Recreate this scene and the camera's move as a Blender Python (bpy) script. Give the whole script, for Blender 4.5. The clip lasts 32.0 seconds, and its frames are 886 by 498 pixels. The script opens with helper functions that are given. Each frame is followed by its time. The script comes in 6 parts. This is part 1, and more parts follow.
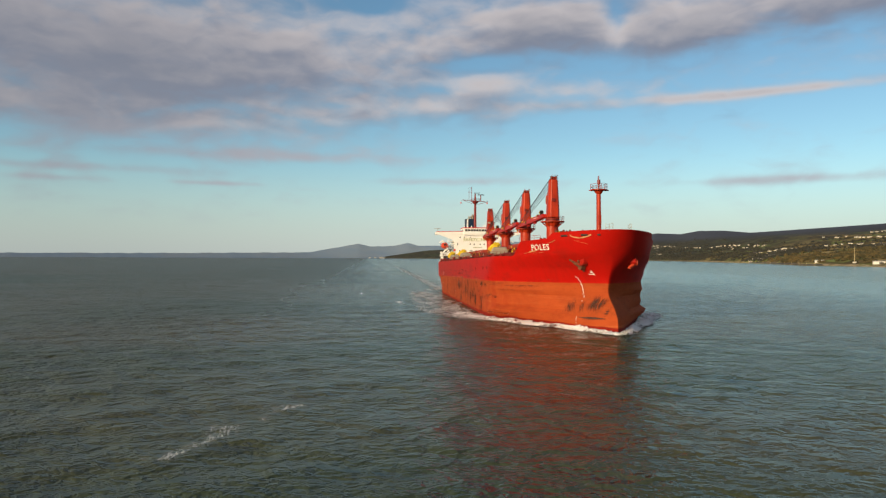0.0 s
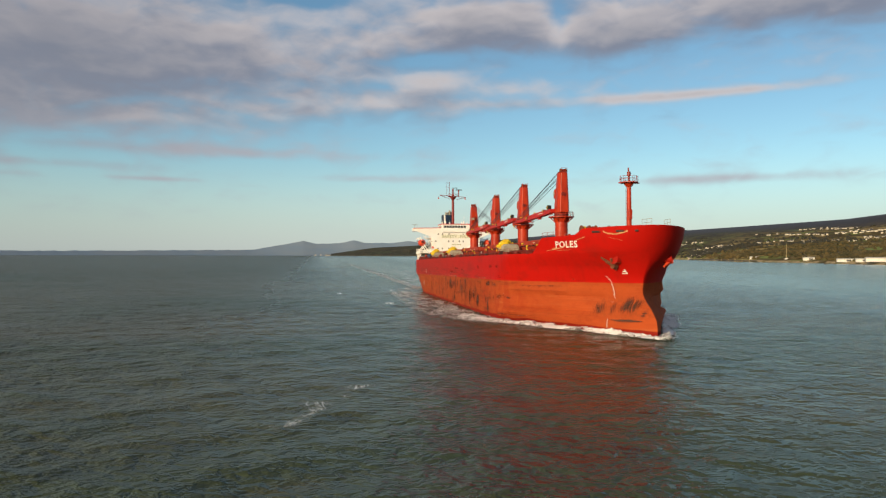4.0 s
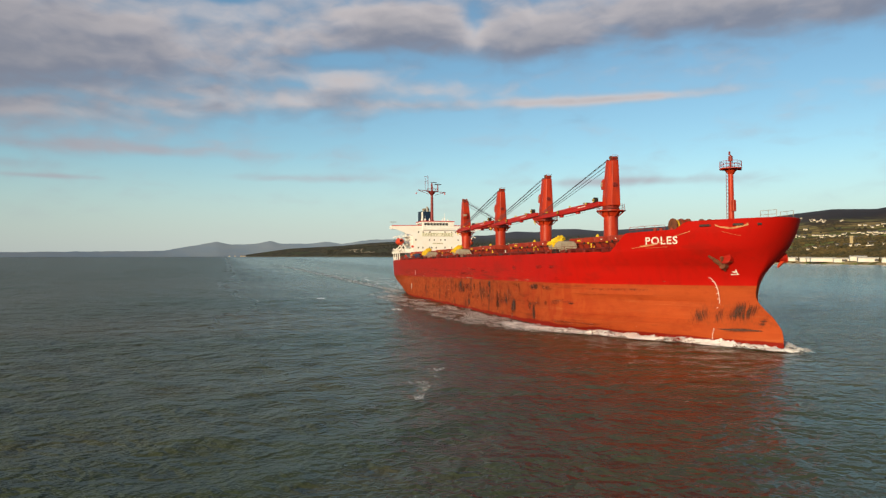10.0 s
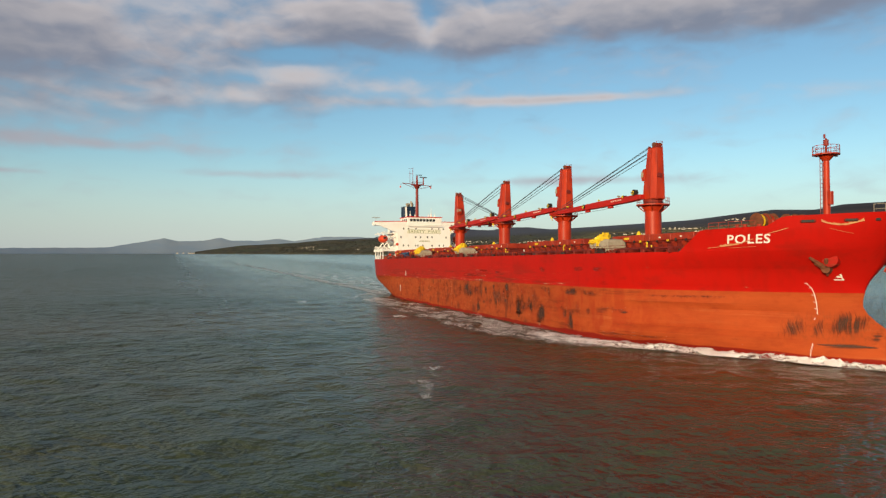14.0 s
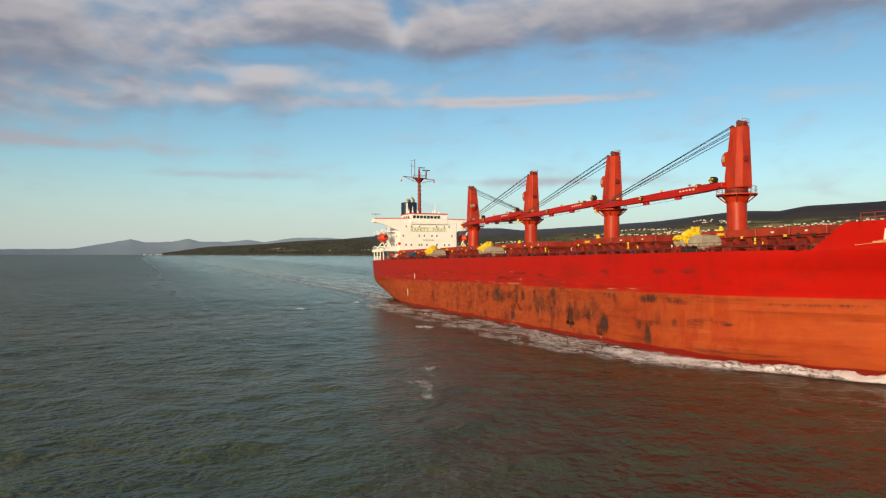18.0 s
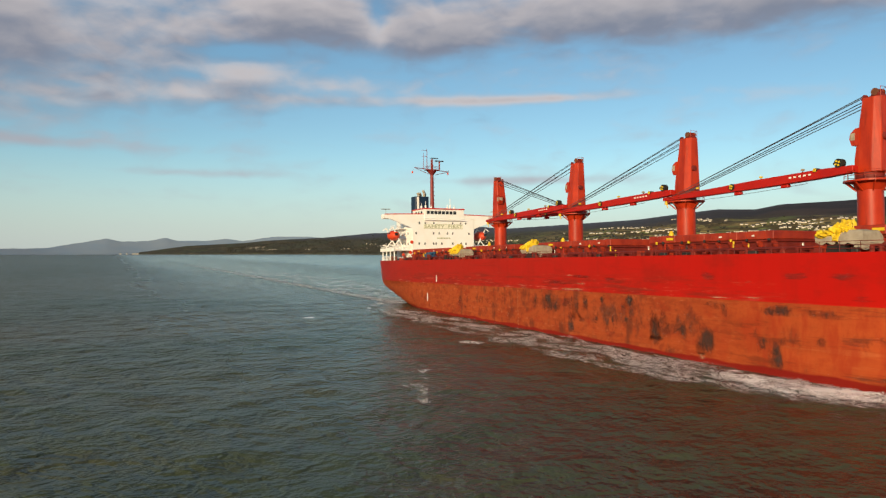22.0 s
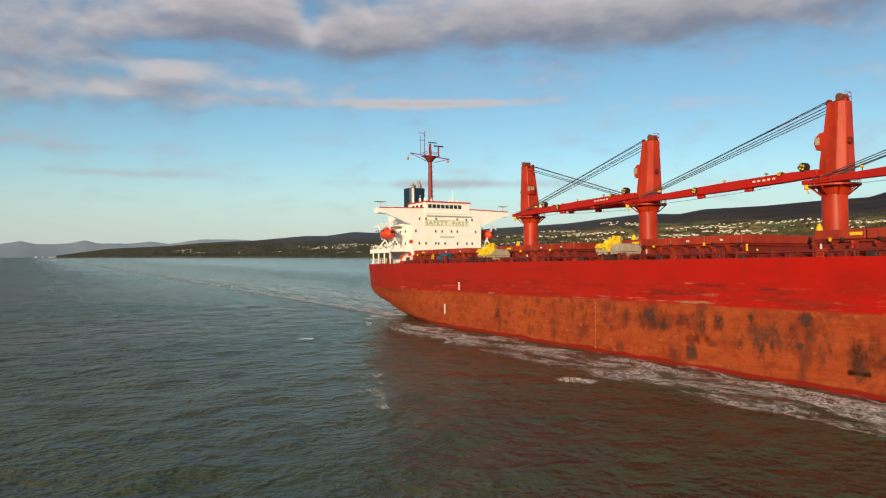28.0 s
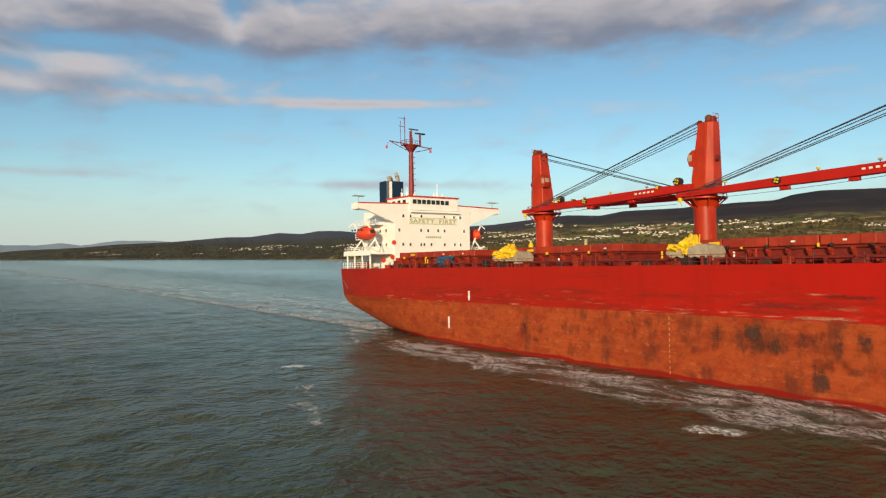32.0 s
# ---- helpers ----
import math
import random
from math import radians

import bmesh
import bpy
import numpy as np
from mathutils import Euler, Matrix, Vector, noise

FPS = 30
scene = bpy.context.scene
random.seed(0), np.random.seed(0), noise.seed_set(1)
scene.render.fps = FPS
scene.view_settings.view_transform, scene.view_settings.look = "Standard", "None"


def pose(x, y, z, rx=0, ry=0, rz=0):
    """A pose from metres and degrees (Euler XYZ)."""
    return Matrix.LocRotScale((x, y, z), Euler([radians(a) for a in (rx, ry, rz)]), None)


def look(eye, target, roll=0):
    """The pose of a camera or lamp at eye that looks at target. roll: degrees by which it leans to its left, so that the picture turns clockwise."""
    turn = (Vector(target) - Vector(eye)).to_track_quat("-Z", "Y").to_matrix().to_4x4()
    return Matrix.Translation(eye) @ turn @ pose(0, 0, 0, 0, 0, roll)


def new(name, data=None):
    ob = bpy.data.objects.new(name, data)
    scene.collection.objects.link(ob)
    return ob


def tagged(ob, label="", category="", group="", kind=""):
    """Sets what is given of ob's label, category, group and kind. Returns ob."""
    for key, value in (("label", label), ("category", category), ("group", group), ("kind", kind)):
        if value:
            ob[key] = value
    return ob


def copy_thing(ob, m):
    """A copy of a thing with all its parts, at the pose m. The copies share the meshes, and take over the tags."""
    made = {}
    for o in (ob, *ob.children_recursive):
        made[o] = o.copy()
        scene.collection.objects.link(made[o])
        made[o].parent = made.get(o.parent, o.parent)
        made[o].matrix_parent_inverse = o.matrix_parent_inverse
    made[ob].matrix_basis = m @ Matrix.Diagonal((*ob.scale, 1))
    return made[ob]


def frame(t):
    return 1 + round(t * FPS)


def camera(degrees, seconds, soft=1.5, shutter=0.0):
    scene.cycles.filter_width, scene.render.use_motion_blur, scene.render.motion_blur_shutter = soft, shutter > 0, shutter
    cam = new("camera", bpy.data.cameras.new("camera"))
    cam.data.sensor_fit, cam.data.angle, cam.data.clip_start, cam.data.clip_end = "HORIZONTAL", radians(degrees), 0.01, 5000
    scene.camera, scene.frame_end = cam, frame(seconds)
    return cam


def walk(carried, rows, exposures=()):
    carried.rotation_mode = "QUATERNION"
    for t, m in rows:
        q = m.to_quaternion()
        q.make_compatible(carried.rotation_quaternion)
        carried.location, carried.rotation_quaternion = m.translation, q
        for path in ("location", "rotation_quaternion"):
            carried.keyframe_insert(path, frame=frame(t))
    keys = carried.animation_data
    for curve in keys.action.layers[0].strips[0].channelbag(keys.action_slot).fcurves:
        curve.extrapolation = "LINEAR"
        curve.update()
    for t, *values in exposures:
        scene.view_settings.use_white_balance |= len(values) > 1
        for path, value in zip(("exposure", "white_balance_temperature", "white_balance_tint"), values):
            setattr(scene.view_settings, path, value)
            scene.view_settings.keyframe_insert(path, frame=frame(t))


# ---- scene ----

# ---- camera and its way: the ship runs along +x at 5 m/s, the drone drifts beside it ----
SPEED, TRIM = 5.0, 0.97
CAM = (
    (0.0, 189.23, -41.20, 12.38, 173.937, 0.640, 0.236),
    (1.0, 191.43, -43.38, 12.32, 172.809, 0.623, 0.164),
    (2.0, 193.38, -45.95, 12.37, 171.722, 0.531, 0.148),
    (3.0, 195.09, -48.82, 12.46, 170.600, 0.411, 0.159),
    (3.5, 195.91, -50.27, 12.48, 170.070, 0.414, 0.152),
    (5.5, 198.72, -56.45, 12.32, 167.413, 0.411, 0.048),
    (6.0, 199.30, -58.05, 12.24, 166.977, 0.400, 0.018),
    (7.0, 200.31, -61.23, 12.12, 165.698, 0.505, -0.048),
    (8.0, 201.13, -64.21, 12.06, 164.679, 0.534, -0.086),
    (9.0, 201.60, -66.86, 12.09, 163.738, 0.462, -0.077),
    (10.0, 201.78, -69.01, 12.18, 162.528, 0.475, -0.052),
    (11.0, 201.85, -70.64, 12.30, 161.270, 0.436, -0.003),
    (12.0, 201.77, -71.92, 12.41, 160.433, 0.372, 0.050),
    (13.0, 201.60, -72.89, 12.46, 159.499, 0.293, 0.094),
    (14.0, 201.24, -73.73, 12.48, 158.634, 0.284, 0.125),
    (14.5, 201.02, -74.09, 12.45, 158.258, 0.281, 0.129),
    (16.5, 199.95, -75.16, 12.21, 157.026, 0.367, 0.079),
    (17.0, 199.70, -75.36, 12.19, 156.748, 0.378, 0.070),
    (18.0, 199.27, -75.72, 12.22, 156.275, 0.367, 0.057),
    (19.0, 198.86, -76.05, 12.32, 155.849, 0.321, 0.046),
    (20.0, 198.47, -76.31, 12.43, 155.401, 0.279, 0.007),
    (21.0, 198.07, -76.49, 12.49, 154.997, 0.263, -0.040),
    (22.0, 197.75, -76.56, 12.45, 154.620, 0.252, -0.087),
    (23.0, 197.37, -76.61, 12.37, 154.189, 0.281, -0.104),
    (24.0, 196.89, -76.74, 12.32, 153.638, 0.371, -0.069),
    (25.0, 196.39, -76.91, 12.26, 152.916, 0.409, -0.025),
    (25.5, 196.14, -77.02, 12.24, 152.476, 0.431, -0.022),
    (27.5, 195.07, -77.50, 12.13, 149.952, 0.433, -0.064),
    (28.0, 194.79, -77.50, 12.12, 149.146, 0.505, -0.092),
    (29.0, 194.14, -77.32, 12.00, 147.608, 0.565, -0.189),
    (30.0, 193.49, -77.09, 12.00, 146.163, 0.653, -0.274),
    (31.0, 192.89, -76.88, 12.16, 144.564, 0.683, -0.321),
    (32.0, 192.29, -76.83, 12.48, 143.145, 0.572, -0.293),
)
cam = camera(65.06, 32.0, soft=1.3)


def gaze(x, y, z, yaw, pitch, roll):
    a, b = radians(yaw), radians(pitch)
    d = Vector((math.cos(a) * math.cos(b), math.sin(a) * math.cos(b), math.sin(b)))
    return look((x, y, z), Vector((x, y, z)) + d * 100, roll)


walk(cam, [(r[0], gaze(*r[1:])) for r in CAM], [(0.0, 0.0), (32.0, 0.0)])

# ---- world, sun ----
SUN_AZ, SUN_EL = -50.0, 13.0
sun = new("sun", bpy.data.lights.new("sun", "SUN"))
sun.data.energy, sun.data.angle, sun.data.color = 4.4, radians(0.6), (1.0, 0.77, 0.47)
s_dir = Vector((math.cos(radians(SUN_AZ)) * math.cos(radians(SUN_EL)), math.sin(radians(SUN_AZ)) * math.cos(radians(SUN_EL)), math.sin(radians(SUN_EL))))
sun.matrix_world = look(s_dir * 400, (0, 0, 0))


class Nodes:
    """Short hand for building a node tree."""

    def __init__(self, tree):
        self.t = tree
        tree.nodes.clear()

    def n(self, kind, ins=None, **props):
        node = self.t.nodes.new(kind)
        for k, v in props.items():
            setattr(node, k, v)
        for k, v in (ins or {}).items():
            if isinstance(v, bpy.types.NodeSocket):
                self.t.links.new(v, node.inputs[k])
            else:
                node.inputs[k].default_value = v
        return node

    def math(self, op, a, b=0.0, c=0.0, clamp=False):
        return self.n("ShaderNodeMath", {0: a, 1: b, 2: c}, operation=op, use_clamp=clamp).outputs[0]

    def mix(self, fac, a, b, blend="MIX"):
        return self.n("ShaderNodeMix", {0: fac, 6: a, 7: b}, data_type="RGBA", blend_type=blend).outputs[2]

    def ramp(self, fac, lo, hi):
        return self.n("ShaderNodeMapRange", {0: fac, 1: lo, 2: hi, 3: 0.0, 4: 1.0}, interpolation_type="SMOOTHSTEP").outputs[0]

    def noise(self, vec, scale, detail=4.0, rough=0.5, dist=0.0):
        return self.n("ShaderNodeTexNoise", {"Vector": vec, "Scale": scale, "Detail": detail, "Roughness": rough, "Distortion": dist}).outputs[0]

    def scaled(self, vec, s, loc=(0, 0, 0)):
        return self.n("ShaderNodeMapping", {0: vec, 1: loc, 3: s}).outputs[0]


def rgb(r, g, b):
    return (r, g, b, 1.0)


def build_sky():
    world = bpy.data.worlds.new("world")
    scene.world = world
    world.use_nodes = True
    k = Nodes(world.node_tree)
    sky = k.n("ShaderNodeTexSky", sky_type="NISHITA", sun_disc=False, sun_elevation=radians(SUN_EL + 8), sun_rotation=radians(90 - SUN_AZ), air_density=1.0, dust_density=0.4, ozone_density=2.5)
    blue = k.n("ShaderNodeHueSaturation", {"Saturation": 1.05, "Value": 0.125, "Color": sky.outputs[0]}).outputs[0]
    way = k.n("ShaderNodeTexCoord").outputs["Generated"]
    xyz = k.n("ShaderNodeSeparateXYZ", {0: way})
    az = k.math("MULTIPLY", k.math("ARCTAN2", k.math("MULTIPLY", xyz.outputs[1], -1.0), k.math("MULTIPLY", xyz.outputs[0], -1.0)), 57.2958)
    az = k.math("ADD", az, 180.0)
    el = k.math("MULTIPLY", k.math("ARCSINE", xyz.outputs[2]), 57.2958)

    def blob(up, a, e, wa, we, gain):
        u = k.math("DIVIDE", k.math("SUBTRACT", az, a), wa)
        v = k.math("DIVIDE", k.math("SUBTRACT", up, e), we)
        r = k.math("ADD", k.math("MULTIPLY", u, u), k.math("MULTIPLY", v, v))
        return k.math("MULTIPLY", k.math("POWER", 2.71828, k.math("MULTIPLY", r, -1.0)), gain)

    def field(rise):
        """Thickness of the cloud a little higher up than the line of sight."""
        up = k.math("ADD", el, rise)
        flat = k.n("ShaderNodeCombineXYZ", {0: az, 1: up, 2: 0.0}).outputs[0]
        big = k.noise(k.scaled(flat, (0.15, 0.40, 1)), 1.0, 2.0, 0.45, 0.5)
        fine = k.noise(k.scaled(flat, (0.38, 0.80, 1)), 1.0, 4.0, 0.5, 0.5)
        total = k.math("ADD", k.math("MULTIPLY", k.math("SUBTRACT", big, 0.5), 1.0), k.math("MULTIPLY", k.math("SUBTRACT", fine, 0.5), 0.62))
        for b in BANK + STREAKS + GAPS:
            total = k.math("ADD", total, blob(up, *b))
        total = k.math("ADD", total, k.math("MULTIPLY", k.ramp(up, 16.0, 24.0), 0.30))
        # unseen cover overhead, added to darken what the waves mirror
        return k.math("ADD", total, k.math("MULTIPLY", k.ramp(up, 26.0, 40.0), 1.2))

    total = field(0.0)
    cover = k.math("MULTIPLY", k.ramp(total, -0.06, 0.82), k.ramp(el, 1.0, 4.5))
    # tops face the light, bases are grey
    lit = k.math("SUBTRACT", total, field(1.3))
    lit = k.math("ADD", lit, k.math("MULTIPLY", k.ramp(total, 0.9, 0.30), 0.20))
    shade = k.mix(k.ramp(lit, -0.30, 0.62), rgb(0.225, 0.245, 0.315), rgb(0.60, 0.545, 0.54))
    shade = k.mix(k.math("MULTIPLY", k.ramp(total, 0.55, 1.35), 0.6), shade, rgb(0.205, 0.215, 0.265))
    # cloud above the view is toned dark to deepen the water's reflections
    shade = k.mix(k.math("MULTIPLY", k.ramp(el, 21.0, 34.0), 0.8), shade, rgb(0.135, 0.128, 0.138))
    shade = k.mix(k.math("MULTIPLY", k.ramp(el, 11.0, 8.5), 0.8), shade, rgb(0.40, 0.41, 0.465))
    shade = k.mix(k.math("MULTIPLY", k.ramp(az, 176.0, 208.0), 0.5), shade, rgb(0.22, 0.22, 0.255))
    blue = k.mix(1.0, blue, rgb(0.89, 1.0, 0.92), "MULTIPLY")
    col = k.mix(k.math("MULTIPLY", cover, 0.93), blue, shade)
    haze = k.math("MULTIPLY", k.ramp(el, 8.5, 0.0), 0.75)
    col = k.mix(haze, col, k.mix(k.math("MULTIPLY", k.ramp(az, 176.0, 206.0), 0.8), rgb(0.512, 0.572, 0.602), rgb(0.39, 0.445, 0.472)))
    bg = k.n("ShaderNodeBackground", {0: col, 1: 1.0})
    out = k.n("ShaderNodeOutputWorld", {0: bg.outputs[0]})
    return out


# clouds: azimuth, elevation, half sizes, weight
BANK = (
    (201.6, 14.06, 15.4, 4.34, 0.8), (183.8, 15.5, 12.7, 2.85, 0.62), (198.2, 10.16, 12.8, 1.11, 0.42), (181.5, 11.64, 8.7, 1.2, 0.34), (204.4, 16.71, 14.5, 2.41, 0.35), (167.2, 17.96, 5.7, 1.85, 0.85), (155.4, 17.23, 4.4, 1.5, 0.7), (134.1, 18.26, 28.0, 2.29, 0.95), (170.6, 13.94, 2.7, 1.02, 0.55), (174.1, 12.18, 6.5, 0.84, 0.38),
)
STREAKS = (
    (163.5, 13.31, 4.3, 0.69, 0.55), (154.0, 12.27, 12.4, 0.48, 0.55), (146.6, 12.32, 5.9, 0.33, 0.45), (200.9, 6.48, 7.0, 0.37, 0.5), (187.8, 7.93, 11.4, 0.5, 0.58), (203.4, 5.62, 3.2, 0.24, 0.42), (192.1, 5.68, 3.6, 0.18, 0.45), (174.1, 6.17, 8.4, 0.37, 0.46), (147.3, 5.84, 9.7, 0.38, 0.52), (115.0, 13.1, 3.2, 0.45, 0.3),
)
GAPS = (
    (170.9, 15.61, 2.8, 0.65, -0.55), (160.0, 18.82, 1.0, 1.18, -0.4), (180.6, 19.93, 2.8, 0.74, -0.5), (184.3, 12.09, 4.1, 0.46, -0.3),
)
build_sky()

# ---- materials ----


def material(name, build, **settings):
    m = bpy.data.materials.new(name)
    m.use_nodes = True
    k = Nodes(m.node_tree)
    p = k.n("ShaderNodeBsdfPrincipled")
    for key, v in settings.items():
        p.inputs[key.replace("_", " ")].default_value = v
    pos = k.n("ShaderNodeTexCoord").outputs["Object"]
    surface = build(k, p, pos) or p.outputs[0]
    k.n("ShaderNodeOutputMaterial", {0: surface})
    return m


def link(k, a, socket):
    k.t.links.new(a, socket)


def bump(k, p, height, strength, distance):
    link(k, k.n("ShaderNodeBump", {"Strength": strength, "Distance": distance, "Height": height}).outputs[0], p.inputs["Normal"])


def worn(name, a, b, rough=0.55, metal=0.0, scale=0.6, rust=0.0, spec=0.4):
    """Paint in two near tones with fine grain and, where asked, rust."""

    def build(k, p, pos):
        c = k.mix(k.ramp(k.noise(pos, scale, 5.0, 0.6), 0.35, 0.7), rgb(*a), rgb(*b))
        if rust:
            r = k.ramp(k.noise(k.scaled(pos, (1, 1, 0.35)), scale * 2.7, 6.0, 0.65), 0.72 - rust * 0.2, 0.80)
            c = k.mix(k.math("MULTIPLY", r, 0.8), c, rgb(0.12, 0.045, 0.02))
        link(k, c, p.inputs["Base Color"])
        bump(k, p, k.noise(pos, scale * 9, 3.0), 0.15, 0.03)

    return material(name, build, Roughness=rough, Metallic=metal, Specular_IOR_Level=spec)


def hull_top(k, p, pos):
    s = k.n("ShaderNodeSeparateXYZ", {0: pos})
    aft = k.ramp(s.outputs[0], 62.0, -50.0)
    c = k.mix(aft, rgb(0.48, 0.008, 0.004), rgb(0.36, 0.017, 0.009))
    streak = k.noise(k.scaled(pos, (0.5, 0.5, 0.06)), 1.0, 6.0, 0.6)
    c = k.mix(k.math("MULTIPLY", k.ramp(streak, 0.45, 0.8), 0.5), c, rgb(0.28, 0.012, 0.006))
    along = k.noise(k.scaled(pos, (0.10, 0.10, 1.6)), 1.0, 5.0, 0.65)
    c = k.mix(k.math("MULTIPLY", k.ramp(along, 0.54, 0.70), k.math("MULTIPLY", aft, 0.55)), c, rgb(0.20, 0.018, 0.010))
    smut = k.noise(k.scaled(pos, (0.16, 0.16, 0.3)), 1.0, 6.0, 0.66)
    c = k.mix(k.math("MULTIPLY", k.ramp(smut, 0.52, 0.68), 0.4), c, rgb(0.24, 0.014, 0.008))
    low = k.math("MULTIPLY", k.ramp(s.outputs[2], 8.2, 6.8), k.ramp(k.noise(k.scaled(pos, (0.16, 0.16, 2.2)), 1.0, 5.0, 0.7), 0.60, 0.66))
    c = k.mix(k.math("MULTIPLY", low, k.math("MULTIPLY", aft, 0.9)), c, rgb(0.55, 0.25, 0.16))
    band = k.math("MULTIPLY", k.ramp(s.outputs[2], 9.8, 8.2), k.ramp(s.outputs[0], 46.0, 26.0))
    grime = k.noise(k.scaled(pos, (0.14, 0.14, 1.9), (2.0, 0, 4.0)), 1.0, 7.0, 0.72)
    c = k.mix(k.math("MULTIPLY", k.ramp(grime, 0.46, 0.62), k.math("MULTIPLY", band, 0.75)), c, rgb(0.20, 0.020, 0.011))
    fleck = k.noise(k.scaled(pos, (0.45, 0.45, 2.6), (7.0, 0, 1.0)), 1.0, 7.0, 0.76)
    c = k.mix(k.math("MULTIPLY", k.ramp(fleck, 0.56, 0.66), k.math("MULTIPLY", band, 0.55)), c, rgb(0.52, 0.10, 0.05))
    rub = k.noise(k.scaled(pos, (0.9, 0.9, 0.9)), 1.0, 7.0, 0.72)
    c = k.mix(k.math("MULTIPLY", k.ramp(rub, 0.50, 0.66), k.math("MULTIPLY", aft, 0.35)), c, rgb(0.26, 0.024, 0.012))
    link(k, c, p.inputs["Base Color"])
    plate = k.n("ShaderNodeTexBrick", {"Vector": k.n("ShaderNodeCombineXYZ", {0: s.outputs[0], 1: s.outputs[2], 2: 0.0}).outputs[0], "Color1": rgb(1, 1, 1), "Color2": rgb(0.9, 0.9, 0.9), "Mortar": rgb(0.5, 0.5, 0.5), "Scale": 1.0, "Mortar Size": 0.012, "Brick Width": 9.0, "Row Height": 2.4})
    bump(k, p, k.math("ADD", plate.outputs[0], k.noise(pos, 0.7, 4.0)), 0.25, 0.03)


def hull_boot(k, p, pos):
    s = k.n("ShaderNodeSeparateXYZ", {0: pos})
    aft = k.ramp(s.outputs[0], 55.0, 10.0)
    n1 = k.noise(k.scaled(pos, (0.22, 0.22, 0.7)), 1.0, 7.0, 0.66)
    fore = k.ramp(s.outputs[0], 22.0, 46.0)
    rough = k.math("MULTIPLY_ADD", fore, -0.62, 1.0)
    c = k.mix(k.math("MULTIPLY", k.ramp(n1, 0.35, 0.68), rough), rgb(0.44, 0.078, 0.020), rgb(0.27, 0.042, 0.013))
    c = k.mix(k.math("MULTIPLY", aft, 0.5), c, rgb(0.33, 0.066, 0.023))
    pale = k.noise(k.scaled(pos, (0.07, 0.07, 1.4)), 1.0, 6.0, 0.68)
    c = k.mix(k.math("MULTIPLY", k.ramp(pale, 0.55, 0.72), 0.45), c, rgb(0.50, 0.15, 0.05))
    runs = k.noise(k.scaled(pos, (0.9, 0.9, 0.10)), 1.0, 5.0, 0.6)
    c = k.mix(k.math("MULTIPLY", k.ramp(runs, 0.55, 0.75), k.math("MULTIPLY", rough, 0.35)), c, rgb(0.26, 0.06, 0.025))
    red = k.noise(k.scaled(pos, (0.42, 0.42, 0.85), (5.0, 0, 2.0)), 1.0, 6.0, 0.7)
    c = k.mix(k.math("MULTIPLY", k.ramp(red, 0.50, 0.64), k.math("MULTIPLY", rough, 0.55)), c, rgb(0.26, 0.028, 0.012))
    peel = k.noise(k.scaled(pos, (0.9, 0.9, 2.4), (1.0, 0, 7.0)), 1.0, 6.0, 0.74)
    c = k.mix(k.math("MULTIPLY", k.ramp(peel, 0.57, 0.66), k.math("MULTIPLY", aft, 0.45)), c, rgb(0.52, 0.17, 0.075))
    blot = k.noise(k.scaled(pos, (0.8, 0.8, 1.0), (3.0, 0, 9.0)), 1.0, 8.0, 0.78)
    c = k.mix(k.math("MULTIPLY", k.ramp(blot, 0.50, 0.60), k.math("MULTIPLY", aft, 0.5)), c, rgb(0.17, 0.034, 0.016))
    zone = k.math("MULTIPLY", k.ramp(s.outputs[0], 26.0, 38.0), k.ramp(s.outputs[0], 66.0, 46.0))
    drag = k.noise(k.scaled(pos, (0.55, 0.55, 0.16), (0, 0, 3.0)), 1.0, 7.0, 0.7)
    c = k.mix(k.math("MULTIPLY", k.ramp(drag, 0.42, 0.62), k.math("MULTIPLY", zone, 0.7)), c, rgb(0.33, 0.036, 0.013))
    stain = k.noise(k.scaled(pos, (0.10, 0.10, 0.75), (1.5, 0, 6.5)), 1.0, 8.0, 0.74)
    c = k.mix(k.math("MULTIPLY", k.ramp(stain, 0.52, 0.64), k.math("MULTIPLY", zone, 0.6)), c, rgb(0.15, 0.030, 0.014))
    # fender scuffs amidships, streaks at the bow thruster, weed near the water
    scuff = k.noise(k.scaled(pos, (0.46, 0.46, 0.22)), 1.0, 5.0, 0.62)
    where = k.math("MULTIPLY", k.ramp(s.outputs[0], -66.0, -20.0), k.ramp(s.outputs[0], 50.0, 20.0))
    cut = k.math("SUBTRACT", scuff, k.math("MULTIPLY", k.math("SUBTRACT", 1.0, where), 0.2))
    c = k.mix(k.math("MULTIPLY", k.ramp(cut, 0.49, 0.66), 0.6), c, rgb(0.065, 0.024, 0.018))
    drip = k.noise(k.scaled(pos, (3.4, 3.4, 0.09)), 1.0, 4.0, 0.6)
    bow = k.math("MULTIPLY", k.math("MULTIPLY", k.ramp(s.outputs[0], 68.5, 70.0), k.ramp(s.outputs[2], 5.0, 3.6)), k.ramp(s.outputs[2], 0.9, 1.8))
    c = k.mix(k.math("MULTIPLY", k.math("MULTIPLY", k.ramp(drip, 0.47, 0.6), bow), 0.25), c, rgb(0.10, 0.045, 0.02))
    lines = k.noise(k.scaled(pos, (0.05, 0.05, 5.5)), 1.0, 4.0, 0.7)
    c = k.mix(k.math("MULTIPLY", k.ramp(lines, 0.56, 0.70), k.math("MULTIPLY", rough, 0.4)), c, rgb(0.20, 0.040, 0.015))
    wet = k.math("SUBTRACT", k.math("ADD", s.outputs[2], k.math("MULTIPLY", s.outputs[0], 0.0169)), k.math("MULTIPLY", k.noise(k.scaled(pos, (0.2, 0.2, 0.2)), 1.0, 3.0), 0.9))
